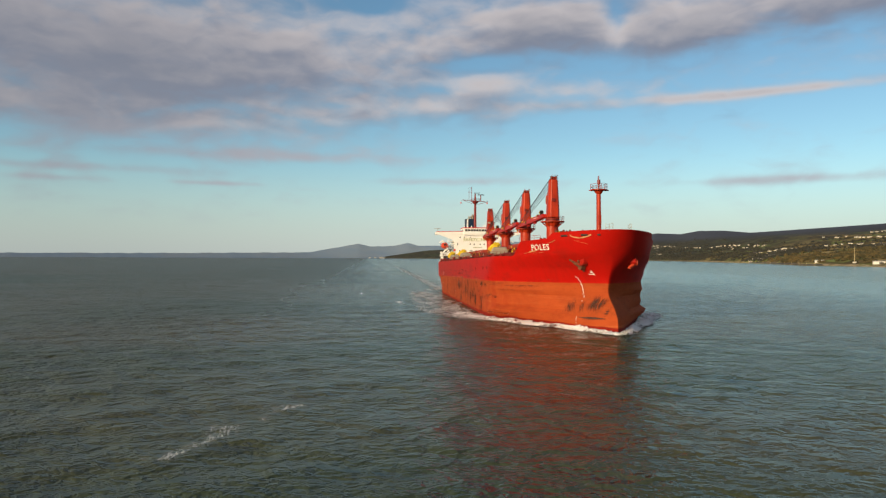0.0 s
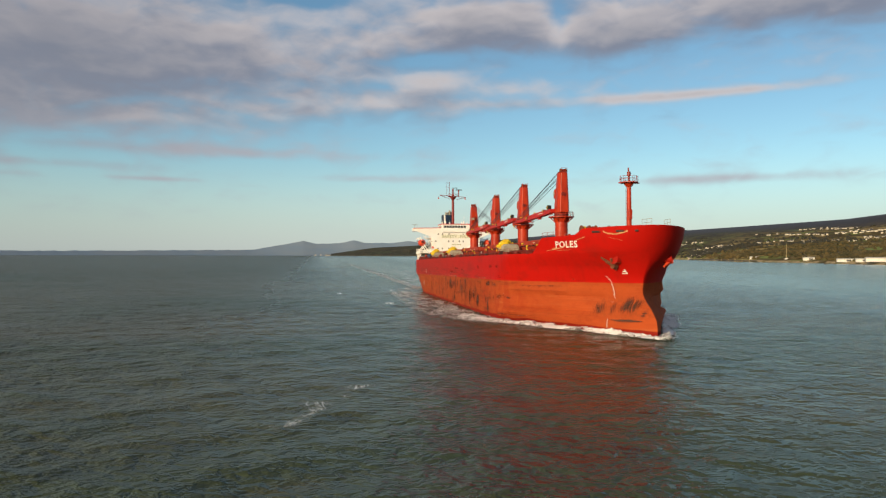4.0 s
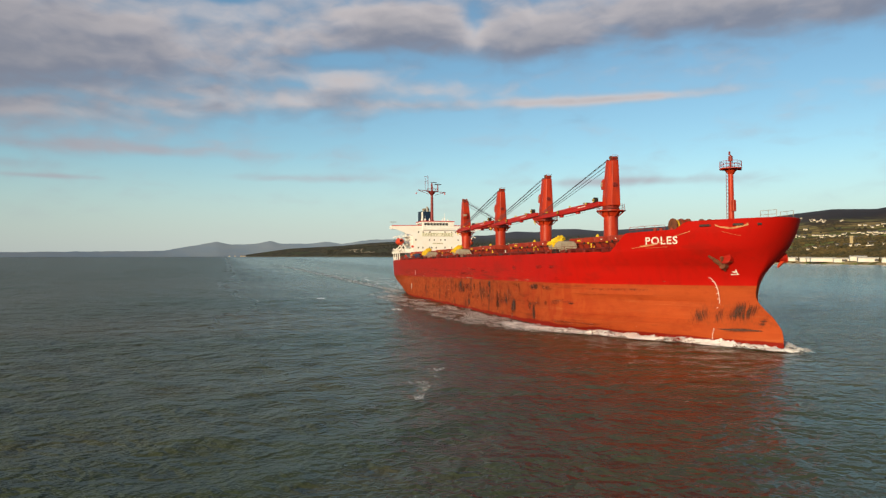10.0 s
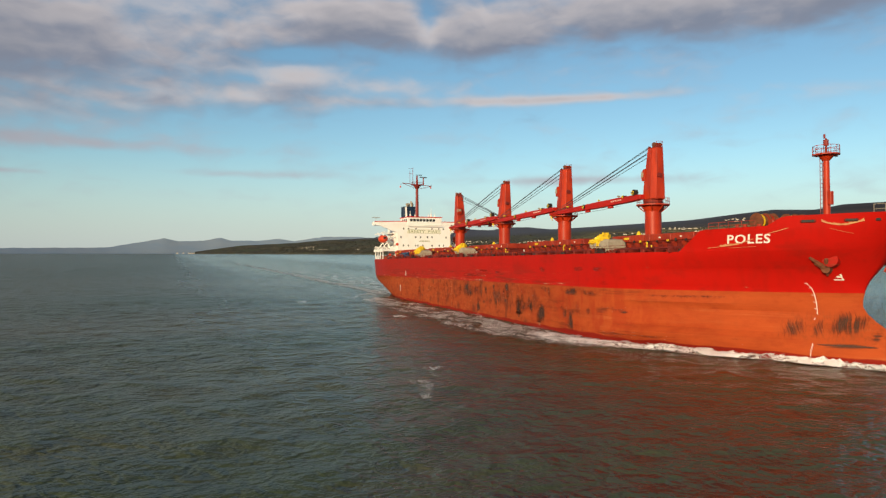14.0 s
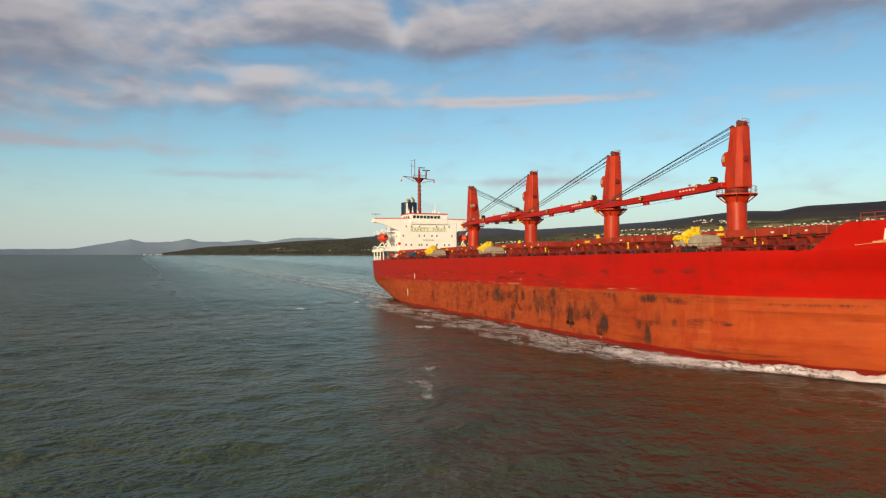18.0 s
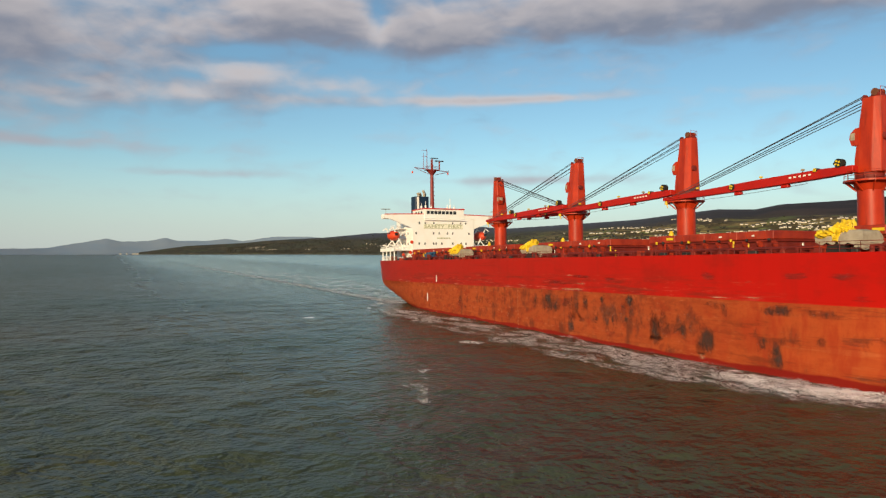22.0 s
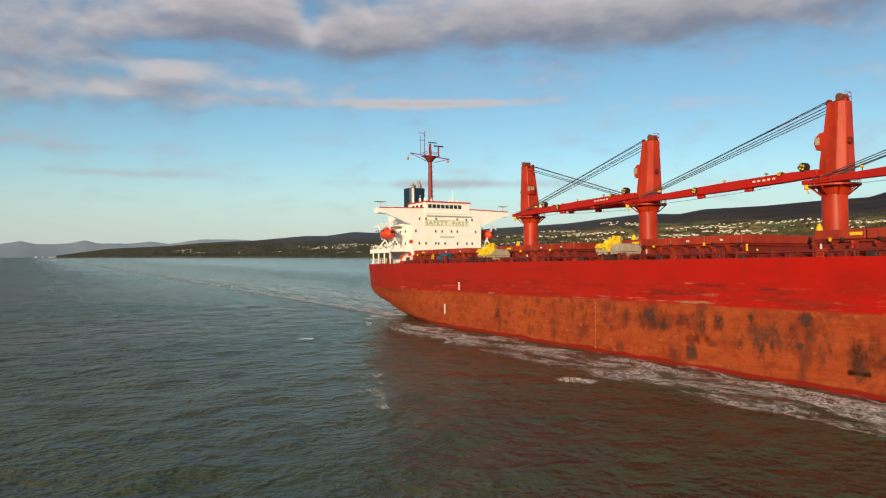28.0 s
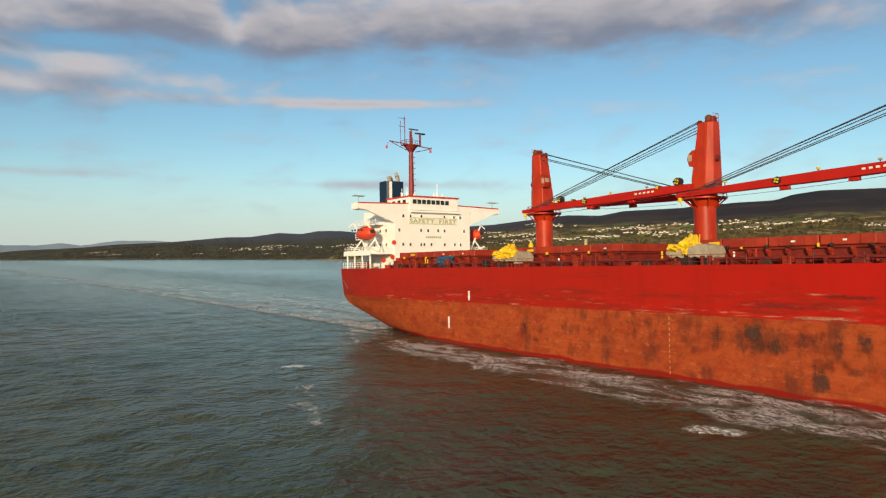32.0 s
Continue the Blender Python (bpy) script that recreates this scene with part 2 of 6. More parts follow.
    c = k.mix(k.math("MULTIPLY", k.ramp(k.math("MULTIPLY_ADD", fore, -0.34, wet), 0.14, -0.06), 0.92), c, rgb(0.22, 0.012, 0.009))
    link(k, c, p.inputs["Base Color"])
    bump(k, p, k.math("ADD", n1, k.math("MULTIPLY", scuff, 0.5)), 0.3, 0.05)


def water_look(k, p, pos):
    s = k.n("ShaderNodeSeparateXYZ", {0: pos})
    lee = k.ramp(s.outputs[1], 10.0, 150.0)
    swell = k.noise(k.scaled(pos, (0.016, 0.011, 1)), 1.0, 3.0, 0.5, 0.8)
    c = k.mix(k.ramp(swell, 0.35, 0.7), rgb(0.080, 0.076, 0.040), rgb(0.053, 0.073, 0.043))
    link(k, c, p.inputs["Base Color"])
    link(k, k.math("MULTIPLY_ADD", k.ramp(s.outputs[1], -12.0, -85.0), 0.15, k.math("MULTIPLY_ADD", swell, 0.08, 0.11)), p.inputs["Roughness"])

    def height(dx, dy):
        q = k.scaled(pos, (1, 1, 1), (dx, dy, 0))
        a = k.noise(k.scaled(q, (1.5, 1.3, 1)), 1.0, 4.0, 0.60, 0.3)
        wide = k.noise(k.scaled(q, (0.55, 0.42, 1)), 1.0, 2.0, 0.5, 0.4)
        long = k.noise(k.scaled(q, (0.12, 0.09, 1)), 1.0, 2.0, 0.5, 0.5)
        return k.math("ADD", a, k.math("ADD", k.math("MULTIPLY", wide, 1.5), k.math("MULTIPLY", long, 3.2)))

    # slopes of the ripples over a fixed length, so that they hold far out too
    step, steep = 0.10, 0.36
    h0 = height(0, 0)
    gust = k.noise(k.scaled(pos, (0.035, 0.05, 1)), 1.0, 3.0, 0.6, 0.6)
    wind = k.math("MULTIPLY_ADD", k.ramp(s.outputs[1], -40.0, -120.0), 0.6, 1.0)
    calm = k.math("MULTIPLY", k.math("MULTIPLY", wind, k.math("MULTIPLY_ADD", lee, -0.82, 1.0)), k.math("MULTIPLY", k.math("MULTIPLY_ADD", gust, 1.2, 0.4), steep / step))
    gx = k.math("MULTIPLY", k.math("SUBTRACT", h0, height(step, 0)), calm)
    gy = k.math("MULTIPLY", k.math("SUBTRACT", h0, height(0, step)), calm)
    tilt = k.n("ShaderNodeCombineXYZ", {0: gx, 1: gy, 2: 0.0}).outputs[0]
    up = k.n("ShaderNodeNewGeometry").outputs["Normal"]
    both = k.n("ShaderNodeVectorMath", {0: up, 1: tilt}, operation="ADD").outputs[0]
    link(k, k.n("ShaderNodeVectorMath", {0: both}, operation="NORMALIZE").outputs[0], p.inputs["Normal"])


def slick_look(k, p, pos):
    """Water smoothed by the ship, with long streaks along its way."""
    fade = k.n("ShaderNodeAttribute", attribute_name="dense").outputs["Fac"]
    streak = k.noise(k.scaled(pos, (0.012, 0.22, 1)), 1.0, 5.0, 0.6, 0.3)
    link(k, k.mix(k.ramp(streak, 0.35, 0.7), rgb(0.040, 0.056, 0.040), rgb(0.075, 0.10, 0.095)), p.inputs["Base Color"])
    link(k, k.math("MULTIPLY", fade, k.math("MULTIPLY", k.ramp(streak, 0.22, 0.55), 0.8)), p.inputs["Alpha"])
    bump(k, p, k.noise(k.scaled(pos, (0.5, 0.9, 1)), 1.0, 4.0, 0.6, 0.4), 0.2, 0.12)


def foam_look(thin):
    """Broken foam: torn patches joined by thin threads, by the vertex weight 'dense'."""

    def build(k, p, pos):
        fade = k.n("ShaderNodeAttribute", attribute_name="dense").outputs["Fac"]
        patch = k.noise(k.scaled(pos, (0.13, 0.30, 0.2)), 1.0, 4.0, 0.62, 0.8)
        lace = k.noise(k.scaled(pos, (0.60, 1.05, 1.2)), 1.0, 7.0, 0.74, 1.0)
        fine = k.noise(k.scaled(pos, (2.6, 4.2, 4.0)), 1.0, 4.0, 0.7, 0.5)
        cover = k.math("ADD", fade, k.math("MULTIPLY", k.math("SUBTRACT", patch, 0.5), 2.0))
        torn = k.math("ADD", cover, k.math("ADD", k.math("MULTIPLY", k.math("SUBTRACT", lace, 0.5), 2.6), k.math("MULTIPLY", k.math("SUBTRACT", fine, 0.5), 0.8)))
        solid = k.ramp(torn, thin + 0.04, thin + 0.20)
        t1 = k.math("ABSOLUTE", k.math("SUBTRACT", k.noise(k.scaled(pos, (0.50, 1.15, 1)), 1.0, 5.0, 0.62, 1.2), 0.5))
        t2 = k.math("ABSOLUTE", k.math("SUBTRACT", k.noise(k.scaled(pos, (1.4, 2.6, 1)), 1.0, 4.0, 0.62, 1.0), 0.5))
        threads = k.math("MAXIMUM", k.ramp(t1, 0.040, 0.0), k.math("MULTIPLY", k.ramp(t2, 0.05, 0.0), 0.8))
        threads = k.math("MULTIPLY", threads, k.ramp(cover, 0.10, 0.55))
        link(k, k.math("MAXIMUM", k.math("MULTIPLY", solid, 0.97), k.math("MULTIPLY", threads, 0.95)), p.inputs["Alpha"])
        link(k, k.mix(lace, rgb(0.94, 0.94, 0.93), rgb(0.97, 0.97, 0.96)), p.inputs["Base Color"])
        bump(k, p, k.math("ADD", lace, fine), 0.55, 0.3)

    return build


def mark_look(tone, grain, most, skew=0.0, edge=(0.28, 0.82)):
    """A scuff on paint, torn at its edges by the vertex weight 'dense'."""

    def build(k, p, pos):
        fade = k.n("ShaderNodeAttribute", attribute_name="dense").outputs["Fac"]
        if skew:
            q = k.n("ShaderNodeSeparateXYZ", {0: pos})
            pos = k.n("ShaderNodeCombineXYZ", {0: k.math("MULTIPLY_ADD", q.outputs[2], skew, q.outputs[0]), 1: 0.0, 2: q.outputs[2]}).outputs[0]
        n = k.noise(k.scaled(pos, grain), 1.0, 7.0, 0.74, 0.0 if skew else 0.4)
        m = k.noise(k.scaled(pos, [g * 0.35 for g in grain]), 1.0, 3.0, 0.6)
        a = k.math("ADD", k.math("MULTIPLY_ADD", k.math("SUBTRACT", n, 0.5), 1.9, 0.5), k.math("MULTIPLY_ADD", m, 0.6, -0.3))
        a = k.math("ADD", a, k.math("MULTIPLY", k.math("SUBTRACT", fade, 0.8), 0.75))
        link(k, k.math("MULTIPLY", k.ramp(a, *edge), most), p.inputs["Alpha"])
        link(k, k.mix(n, rgb(*tone), rgb(*[v * 1.6 for v in tone])), p.inputs["Base Color"])

    return build


def land_look(k, p, pos):
    s = k.n("ShaderNodeSeparateXYZ", {0: pos})
    fields = k.n("ShaderNodeTexVoronoi", {"Vector": k.scaled(pos, (0.009, 0.009, 0.0)), "Scale": 1.0, "Randomness": 0.9})
    tone = k.n("ShaderNodeSeparateColor", {0: fields.outputs["Color"]}).outputs[0]
    c = k.mix(k.ramp(tone, 0.3, 0.8), rgb(0.36, 0.27, 0.11), rgb(0.22, 0.27, 0.08))
    wood = k.noise(k.scaled(pos, (0.011, 0.011, 0.02)), 1.0, 6.0, 0.68)
    hedge = k.n("ShaderNodeTexVoronoi", {"Vector": k.scaled(pos, (0.009, 0.009, 0.0)), "Scale": 1.0, "Randomness": 0.9}, feature="DISTANCE_TO_EDGE").outputs[0]
    c = k.mix(k.ramp(wood, 0.47, 0.58), c, rgb(0.105, 0.080, 0.036))
    c = k.mix(k.math("MULTIPLY", k.ramp(hedge, 0.09, 0.03), 0.7), c, rgb(0.075, 0.060, 0.034))
    speck = k.noise(k.scaled(pos, (0.06, 0.06, 0.1)), 1.0, 4.0, 0.7)
    c = k.mix(k.math("MULTIPLY", k.ramp(speck, 0.50, 0.62), 0.55), c, rgb(0.085, 0.070, 0.040))
    moor = k.ramp(k.math("ADD", s.outputs[2], k.math("MULTIPLY", wood, 60.0)), 112.0, 158.0)
    # dark moor; its mauve cast is haze put into the colour
    c = k.mix(moor, c, rgb(0.040, 0.035, 0.042))
    c = k.mix(k.math("MULTIPLY", k.ramp(k.noise(k.scaled(pos, (0.004, 0.004, 0.02)), 1.0, 5.0, 0.6), 0.45, 0.65), k.math("MULTIPLY", moor, 0.6)), c, rgb(0.085, 0.062, 0.054))
    c = k.mix(k.math("MULTIPLY", k.ramp(s.outputs[2], 4.2, 2.4), k.ramp(speck, 0.42, 0.52)), c, rgb(0.40, 0.32, 0.20))
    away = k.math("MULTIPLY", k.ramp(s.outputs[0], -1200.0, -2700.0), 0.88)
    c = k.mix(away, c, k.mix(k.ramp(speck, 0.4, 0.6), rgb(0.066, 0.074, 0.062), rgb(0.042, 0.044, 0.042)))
    # high ground far off is tinted blue to paint in haze
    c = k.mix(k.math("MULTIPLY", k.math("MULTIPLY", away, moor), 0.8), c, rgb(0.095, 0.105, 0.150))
    link(k, c, p.inputs["Base Color"])
    bump(k, p, wood, 0.6, 6.0)


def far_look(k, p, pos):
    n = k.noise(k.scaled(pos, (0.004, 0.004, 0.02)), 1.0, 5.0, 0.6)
    # distance haze is put into this blue-grey base colour
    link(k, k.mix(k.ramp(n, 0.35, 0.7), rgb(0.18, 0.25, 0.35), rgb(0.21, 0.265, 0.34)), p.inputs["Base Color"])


def crane_look(k, p, pos):
    big = k.noise(k.scaled(pos, (0.5, 0.5, 0.25)), 1.0, 5.0, 0.6)
    c = k.mix(k.ramp(big, 0.35, 0.7), rgb(0.50, 0.038, 0.007), rgb(0.36, 0.024, 0.006))
    runs = k.noise(k.scaled(pos, (2.6, 2.6, 0.16)), 1.0, 5.0, 0.65)
    c = k.mix(k.math("MULTIPLY", k.ramp(runs, 0.50, 0.70), 0.6), c, rgb(0.20, 0.020, 0.008))
    pale = k.noise(k.scaled(pos, (1.9, 1.9, 0.5)), 1.0, 5.0, 0.7)
    c = k.mix(k.math("MULTIPLY", k.ramp(pale, 0.60, 0.72), 0.35), c, rgb(0.60, 0.09, 0.025))
    link(k, c, p.inputs["Base Color"])
    bump(k, p, k.math("ADD", runs, pale), 0.15, 0.03)


def glass_look(k, p, pos):
    link(k, k.mix(k.noise(pos, 0.8, 2.0), rgb(0.012, 0.014, 0.016), rgb(0.03, 0.034, 0.036)), p.inputs["Base Color"])


M = {
    "top": material("hull_red_paint", hull_top, Roughness=0.55, Specular_IOR_Level=0.10),
    "boot": material("hull_antifouling", hull_boot, Roughness=0.75, Specular_IOR_Level=0.05),
    "water": material("sea_water", water_look, IOR=1.33, Specular_IOR_Level=0.17),
    "slick": material("wake_slick_water", slick_look, IOR=1.33, Roughness=0.15, Specular_IOR_Level=0.30),
    "foam": material("foam", foam_look(0.60), Roughness=0.8),
    "lace": material("foam_lace", foam_look(0.80), Roughness=0.8),
    "scuff": material("fender_scuff", mark_look((0.060, 0.024, 0.016), (1.6, 1.6, 0.9), 0.82, edge=(0.18, 1.12)), Roughness=0.8),
    "drip": material("dark_runs", mark_look((0.050, 0.022, 0.012), (5.0, 0.0, 0.10), 0.9, 0.42), Roughness=0.8),
    "smear": material("scuffed_smears", mark_look((0.085, 0.030, 0.017), (0.7, 0.0, 0.40), 0.60), Roughness=0.8),
    "line": material("dark_scrapes", mark_look((0.070, 0.026, 0.014), (0.16, 0.16, 4.5), 0.8), Roughness=0.8),
    "smudge": material("dark_smudge", mark_look((0.150, 0.014, 0.009), (0.22, 0.22, 1.5), 0.6), Roughness=0.7),
    "pale": material("pale_scrape", mark_look((0.42, 0.20, 0.12), (0.5, 0.5, 4.0), 0.75), Roughness=0.7),
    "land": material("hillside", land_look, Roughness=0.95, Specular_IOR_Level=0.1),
    "far": material("hazed_far_hills", far_look, Roughness=1.0, Specular_IOR_Level=0.0),
    "glass": material("dark_window_glass", glass_look, Roughness=0.12),
    "crane": material("crane_orange_red_paint", crane_look, Roughness=0.45, Specular_IOR_Level=0.3),
    "jib": worn("jib_red_paint", (0.46, 0.014, 0.007), (0.38, 0.011, 0.006), 0.45, scale=0.4, spec=0.25),
    "deck": worn("deck_red_oxide", (0.20, 0.018, 0.011), (0.12, 0.012, 0.009), 0.65, rust=0.35),
    # darker than the hatch red: shade behind the coaming stays is in the colour
    "coaming": worn("coaming_dark_red", (0.21, 0.018, 0.009), (0.12, 0.011, 0.007), 0.7, rust=0.5),
    "hatch": worn("hatch_red_oxide", (0.38, 0.038, 0.013), (0.24, 0.020, 0.009), 0.6, rust=0.6),
    "white": worn("cream_white_paint", (0.93, 0.92, 0.88), (0.89, 0.87, 0.81), 0.5, scale=0.4),
    "stripe": worn("red_stripe_paint", (0.62, 0.03, 0.02), (0.55, 0.025, 0.02), 0.5),
    "blue": worn("dark_blue_funnel_paint", (0.008, 0.028, 0.065), (0.006, 0.020, 0.05), 0.5),
    "yellow": worn("yellow_paint", (0.78, 0.55, 0.02), (0.70, 0.46, 0.02), 0.5, scale=1.2),
    "tarp": worn("grey_tarpaulin", (0.42, 0.36, 0.28), (0.32, 0.27, 0.20), 0.8, scale=1.5),
    "black": worn("black_steel", (0.02, 0.02, 0.02), (0.035, 0.03, 0.028), 0.6, scale=2.0),
    "wire": worn("steel_wire", (0.075, 0.085, 0.105), (0.045, 0.052, 0.066), 0.5, scale=2.0),
    "boat": worn("lifeboat_orange", (0.70, 0.07, 0.02), (0.62, 0.055, 0.02), 0.45),
    "mast": worn("mast_brown_red", (0.26, 0.035, 0.030), (0.20, 0.028, 0.026), 0.5),
    "letter": worn("white_lettering", (0.82, 0.80, 0.74), (0.74, 0.70, 0.62), 0.6, scale=1.5),
    "signboard": worn("pale_green_board", (0.87, 0.87, 0.74), (0.82, 0.82, 0.67), 0.6, scale=1.0),
    "olive": worn("faded_green_lettering", (0.46, 0.47, 0.30), (0.39, 0.40, 0.25), 0.6, scale=1.5),
    "rustbrown": worn("rusty_steel", (0.20, 0.065, 0.028), (0.12, 0.04, 0.02), 0.8, scale=1.6),
    "scrape": worn("chafed_primer", (0.62, 0.32, 0.14), (0.50, 0.20, 0.08), 0.7, scale=1.2),
    "bluetarp": worn("blue_tarpaulin", (0.02, 0.10, 0.20), (0.015, 0.07, 0.15), 0.7, scale=1.2),
    "render": worn("white_rendered_wall", (0.76, 0.69, 0.56), (0.52, 0.46, 0.37), 0.8, scale=0.2),
    "slate": worn("slate_roof", (0.09, 0.085, 0.085), (0.06, 0.058, 0.06), 0.8, scale=0.2),
    "shed": worn("pale_sheet_metal", (0.78, 0.75, 0.68), (0.66, 0.63, 0.57), 0.6, scale=0.1),
    "stone": worn("old_stone", (0.46, 0.36, 0.20), (0.36, 0.28, 0.16), 0.9, scale=0.3),
    "leaf_far": worn("distant_woodland", (0.030, 0.032, 0.026), (0.052, 0.048, 0.034), 0.95, scale=0.02),
    "leaf": worn("winter_woodland", (0.045, 0.042, 0.018), (0.125, 0.088, 0.032), 0.95, scale=0.03),
}

# ---- mesh helpers ----


def part(name, bm, mat, parent=None, label="", smooth=False):
    me = bpy.data.meshes.new(name)
    bm.normal_update()
    bm.to_mesh(me)
    bm.free()
    for m in mat if isinstance(mat, (list, tuple)) else [mat]:
        me.materials.append(m)
    if smooth:
        me.shade_smooth()
        me.set_sharp_from_angle(angle=radians(35))
    ob = new(name, me)
    ob.parent = parent
    return tagged(ob, label)


def box(bm, x0, x1, y0, y1, z0, z1, bevel=0.0, m=None):
    g = bmesh.ops.create_cube(bm, size=1.0)
    t = Matrix.Translation(((x0 + x1) / 2, (y0 + y1) / 2, (z0 + z1) / 2)) @ Matrix.Diagonal((x1 - x0, y1 - y0, z1 - z0, 1))
    bmesh.ops.transform(bm, matrix=(m @ t) if m else t, verts=g["verts"])
    if bevel:
        es = {e for v in g["verts"] for e in v.link_edges}
        bmesh.ops.bevel(bm, geom=list(es), offset=bevel, segments=1, affect="EDGES")
    return bm


def rod(bm, a, b, r, r2=None, n=8):
    a, b = Vector(a), Vector(b)
    d = b - a
    m = Matrix.Translation((a + b) / 2) @ d.to_track_quat("Z", "Y").to_matrix().to_4x4()
    bmesh.ops.create_cone(bm, cap_ends=True, segments=n, radius1=r, radius2=r if r2 is None else r2, depth=d.length, matrix=m)
    return bm


def lump(bm, c, s, seed=0, sub=2, rough=0.25):
    g = bmesh.ops.create_icosphere(bm, subdivisions=sub, radius=1.0)
    for v in g["verts"]:
        f = 1.0 + rough * noise.noise(v.co * 1.7 + Vector((seed * 3.1, seed * 1.7, 0))) + rough * 0.35 * noise.noise(v.co * 4.3 + Vector((seed, 0, seed)))
        v.co = Vector((v.co.x * s[0] * f + c[0], v.co.y * s[1] * f + c[1], v.co.z * s[2] * f + c[2]))
    return bm


def prism(bm, pts, y0, y1, axis="y"):
    """A plate with the outline pts (two coordinates), from y0 to y1 along the third axis."""
    mk = (lambda p, h: (p[0], h, p[1])) if axis == "y" else (lambda p, h: (h, p[0], p[1])) if axis == "x" else (lambda p, h: (p[0], p[1], h))
    a = [bm.verts.new(mk(p, y0)) for p in pts]
    b = [bm.verts.new(mk(p, y1)) for p in pts]
    n = len(pts)
    fs = [bm.faces.new(a), bm.faces.new(b[::-1])] + [bm.faces.new((a[i], b[i], b[(i + 1) % n], a[(i + 1) % n])) for i in range(n)]
    bmesh.ops.recalc_face_normals(bm, faces=fs)
    return bm


def B():
    return bmesh.new()


def rail(bm, pts, h=1.05, r=0.035, gap=1.6, bars=3):
    """Posts and bars along a line of points."""
    for a, b in zip(pts, pts[1:]):
        a, b = Vector(a), Vector(b)
        n = max(1, round((b - a).length / gap))
        for i in range(n + 1):
            p = a.lerp(b, i / n)
            rod(bm, p, p + Vector((0, 0, h)), r, n=5)
        for j in range(1, bars + 1):
            up = Vector((0, 0, h * j / bars))
            rod(bm, a + up, b + up, r, n=5)
    return bm


# ---- water: one sheet to the horizon ----
def axis(lo, hi, step, mid_lo, mid_hi, mid_step, far):
    """Stations: fine from lo to hi, coarser to mid_lo and mid_hi, then ever wider to the horizon."""
    def run(x, sign, mid):
        out, d = [], step
        while abs(x) < far:
            inside = (mid - x) * sign > 0
            d = min(d * 1.08, mid_step) if inside else d * 1.16
            x += sign * d
            out.append(max(-far, min(x, far)))
        return out
    return np.array(run(lo, -1, mid_lo)[::-1] + list(np.arange(lo, hi + 0.01, step)) + run(hi, 1, mid_hi))


def build_water():
    xs, ys = axis(20, 182, 0.38, -420, 200, 1.5, 5400), axis(-100, -6, 0.38, -420, 220, 1.5, 5400)
    X, Y = np.meshgrid(xs, ys, indexing="ij")
    gx = np.gradient(xs)[:, None] + 0 * X
    gy = np.gradient(ys)[None, :] + 0 * X
    cell = np.maximum(gx, gy)
    rng = np.random.default_rng(5)
    Z = np.zeros_like(X)
    for i in range(34):
        lam = 1.5 * 1.062 ** i
        th = radians(205) + rng.normal(0, 1.1)
        amp = 0.0024 * lam * rng.uniform(0.6, 1.3) * (1.0 if lam < 3 else 0.85)
        ph = rng.uniform(0, 6.28)
        k = 2 * math.pi / lam
        wob = 0.9 * np.sin(X * 0.031 * rng.uniform(0.6, 1.6) + Y * 0.043 * rng.uniform(0.6, 1.6) + ph * 2)
        keep = np.clip(1.6 - cell / lam * 3.2, 0, 1)
        Z += amp * keep * np.sin(k * (X * math.cos(th) + Y * math.sin(th)) + ph + wob)
    Z *= 1.0 + 0.5 * np.clip((-35.0 - Y) / 75.0, 0, 1)
    nx, ny = X.shape
    verts = np.stack([X, Y, Z], -1).reshape(-1, 3)
    idx = np.arange(nx * ny).reshape(nx, ny)
    faces = np.stack([idx[:-1, :-1], idx[1:, :-1], idx[1:, 1:], idx[:-1, 1:]], -1).reshape(-1, 4)
    me = bpy.data.meshes.new("water")
    me.vertices.add(len(verts))
    me.vertices.foreach_set("co", verts.ravel())
    me.loops.add(faces.size)
    me.loops.foreach_set("vertex_index", faces.ravel())
    me.polygons.add(len(faces))
    me.polygons.foreach_set("loop_start", np.arange(0, faces.size, 4))
    me.update(calc_edges=True)
    me.shade_smooth()
    me.materials.append(M["water"])
    return tagged(new("water", me), "dark green choppy sea water with small ripples", "water", kind="structure")


build_water()

# ---- land ----
EYE = (196.0, -66.0)
SKY_LINE = ((90, .078), (110.6, .0805), (114.7, .0811), (116.5, .0773), (117.7, .0707), (120.4, .0692), (124.4, .0642), (128.7, .0617), (130.5, .0558), (133.2, .0571), (135.5, .0527), (139.1, .0449), (149.8, .0334), (151.7, .0365), (153.5, .0363), (154.8, .0321), (156.6, .0335), (158.8, .0277), (160.5, .0274), (164.6, .0207), (168.6, .0170), (170.8, .0130), (175, .009), (178.5, 0.0))
FAR_LINE = ((150, .020), (164.6, .0205), (165.8, .0220), (168.6, .0215), (170.8, .0154), (172.2, .0187), (173.7, .0156), (175.7, .0160), (176.5, .0201), (177.8, .0152), (179.5, .0143), (180.6, .0183), (182.5, .0118), (184.7, .0054), (195.4, .0036), (206.5, .0028), (222, .0028))
SHORE = ((90, 880), (120, 900), (130, 950), (136, 1085), (141, 1250), (146, 1400), (150, 1900), (155, 2600), (160, 3300), (166, 4000), (172, 4450), (180, 4600))


def pick(table, a):
    return float(np.interp(a, [r[0] for r in table], [r[1] for r in table]))


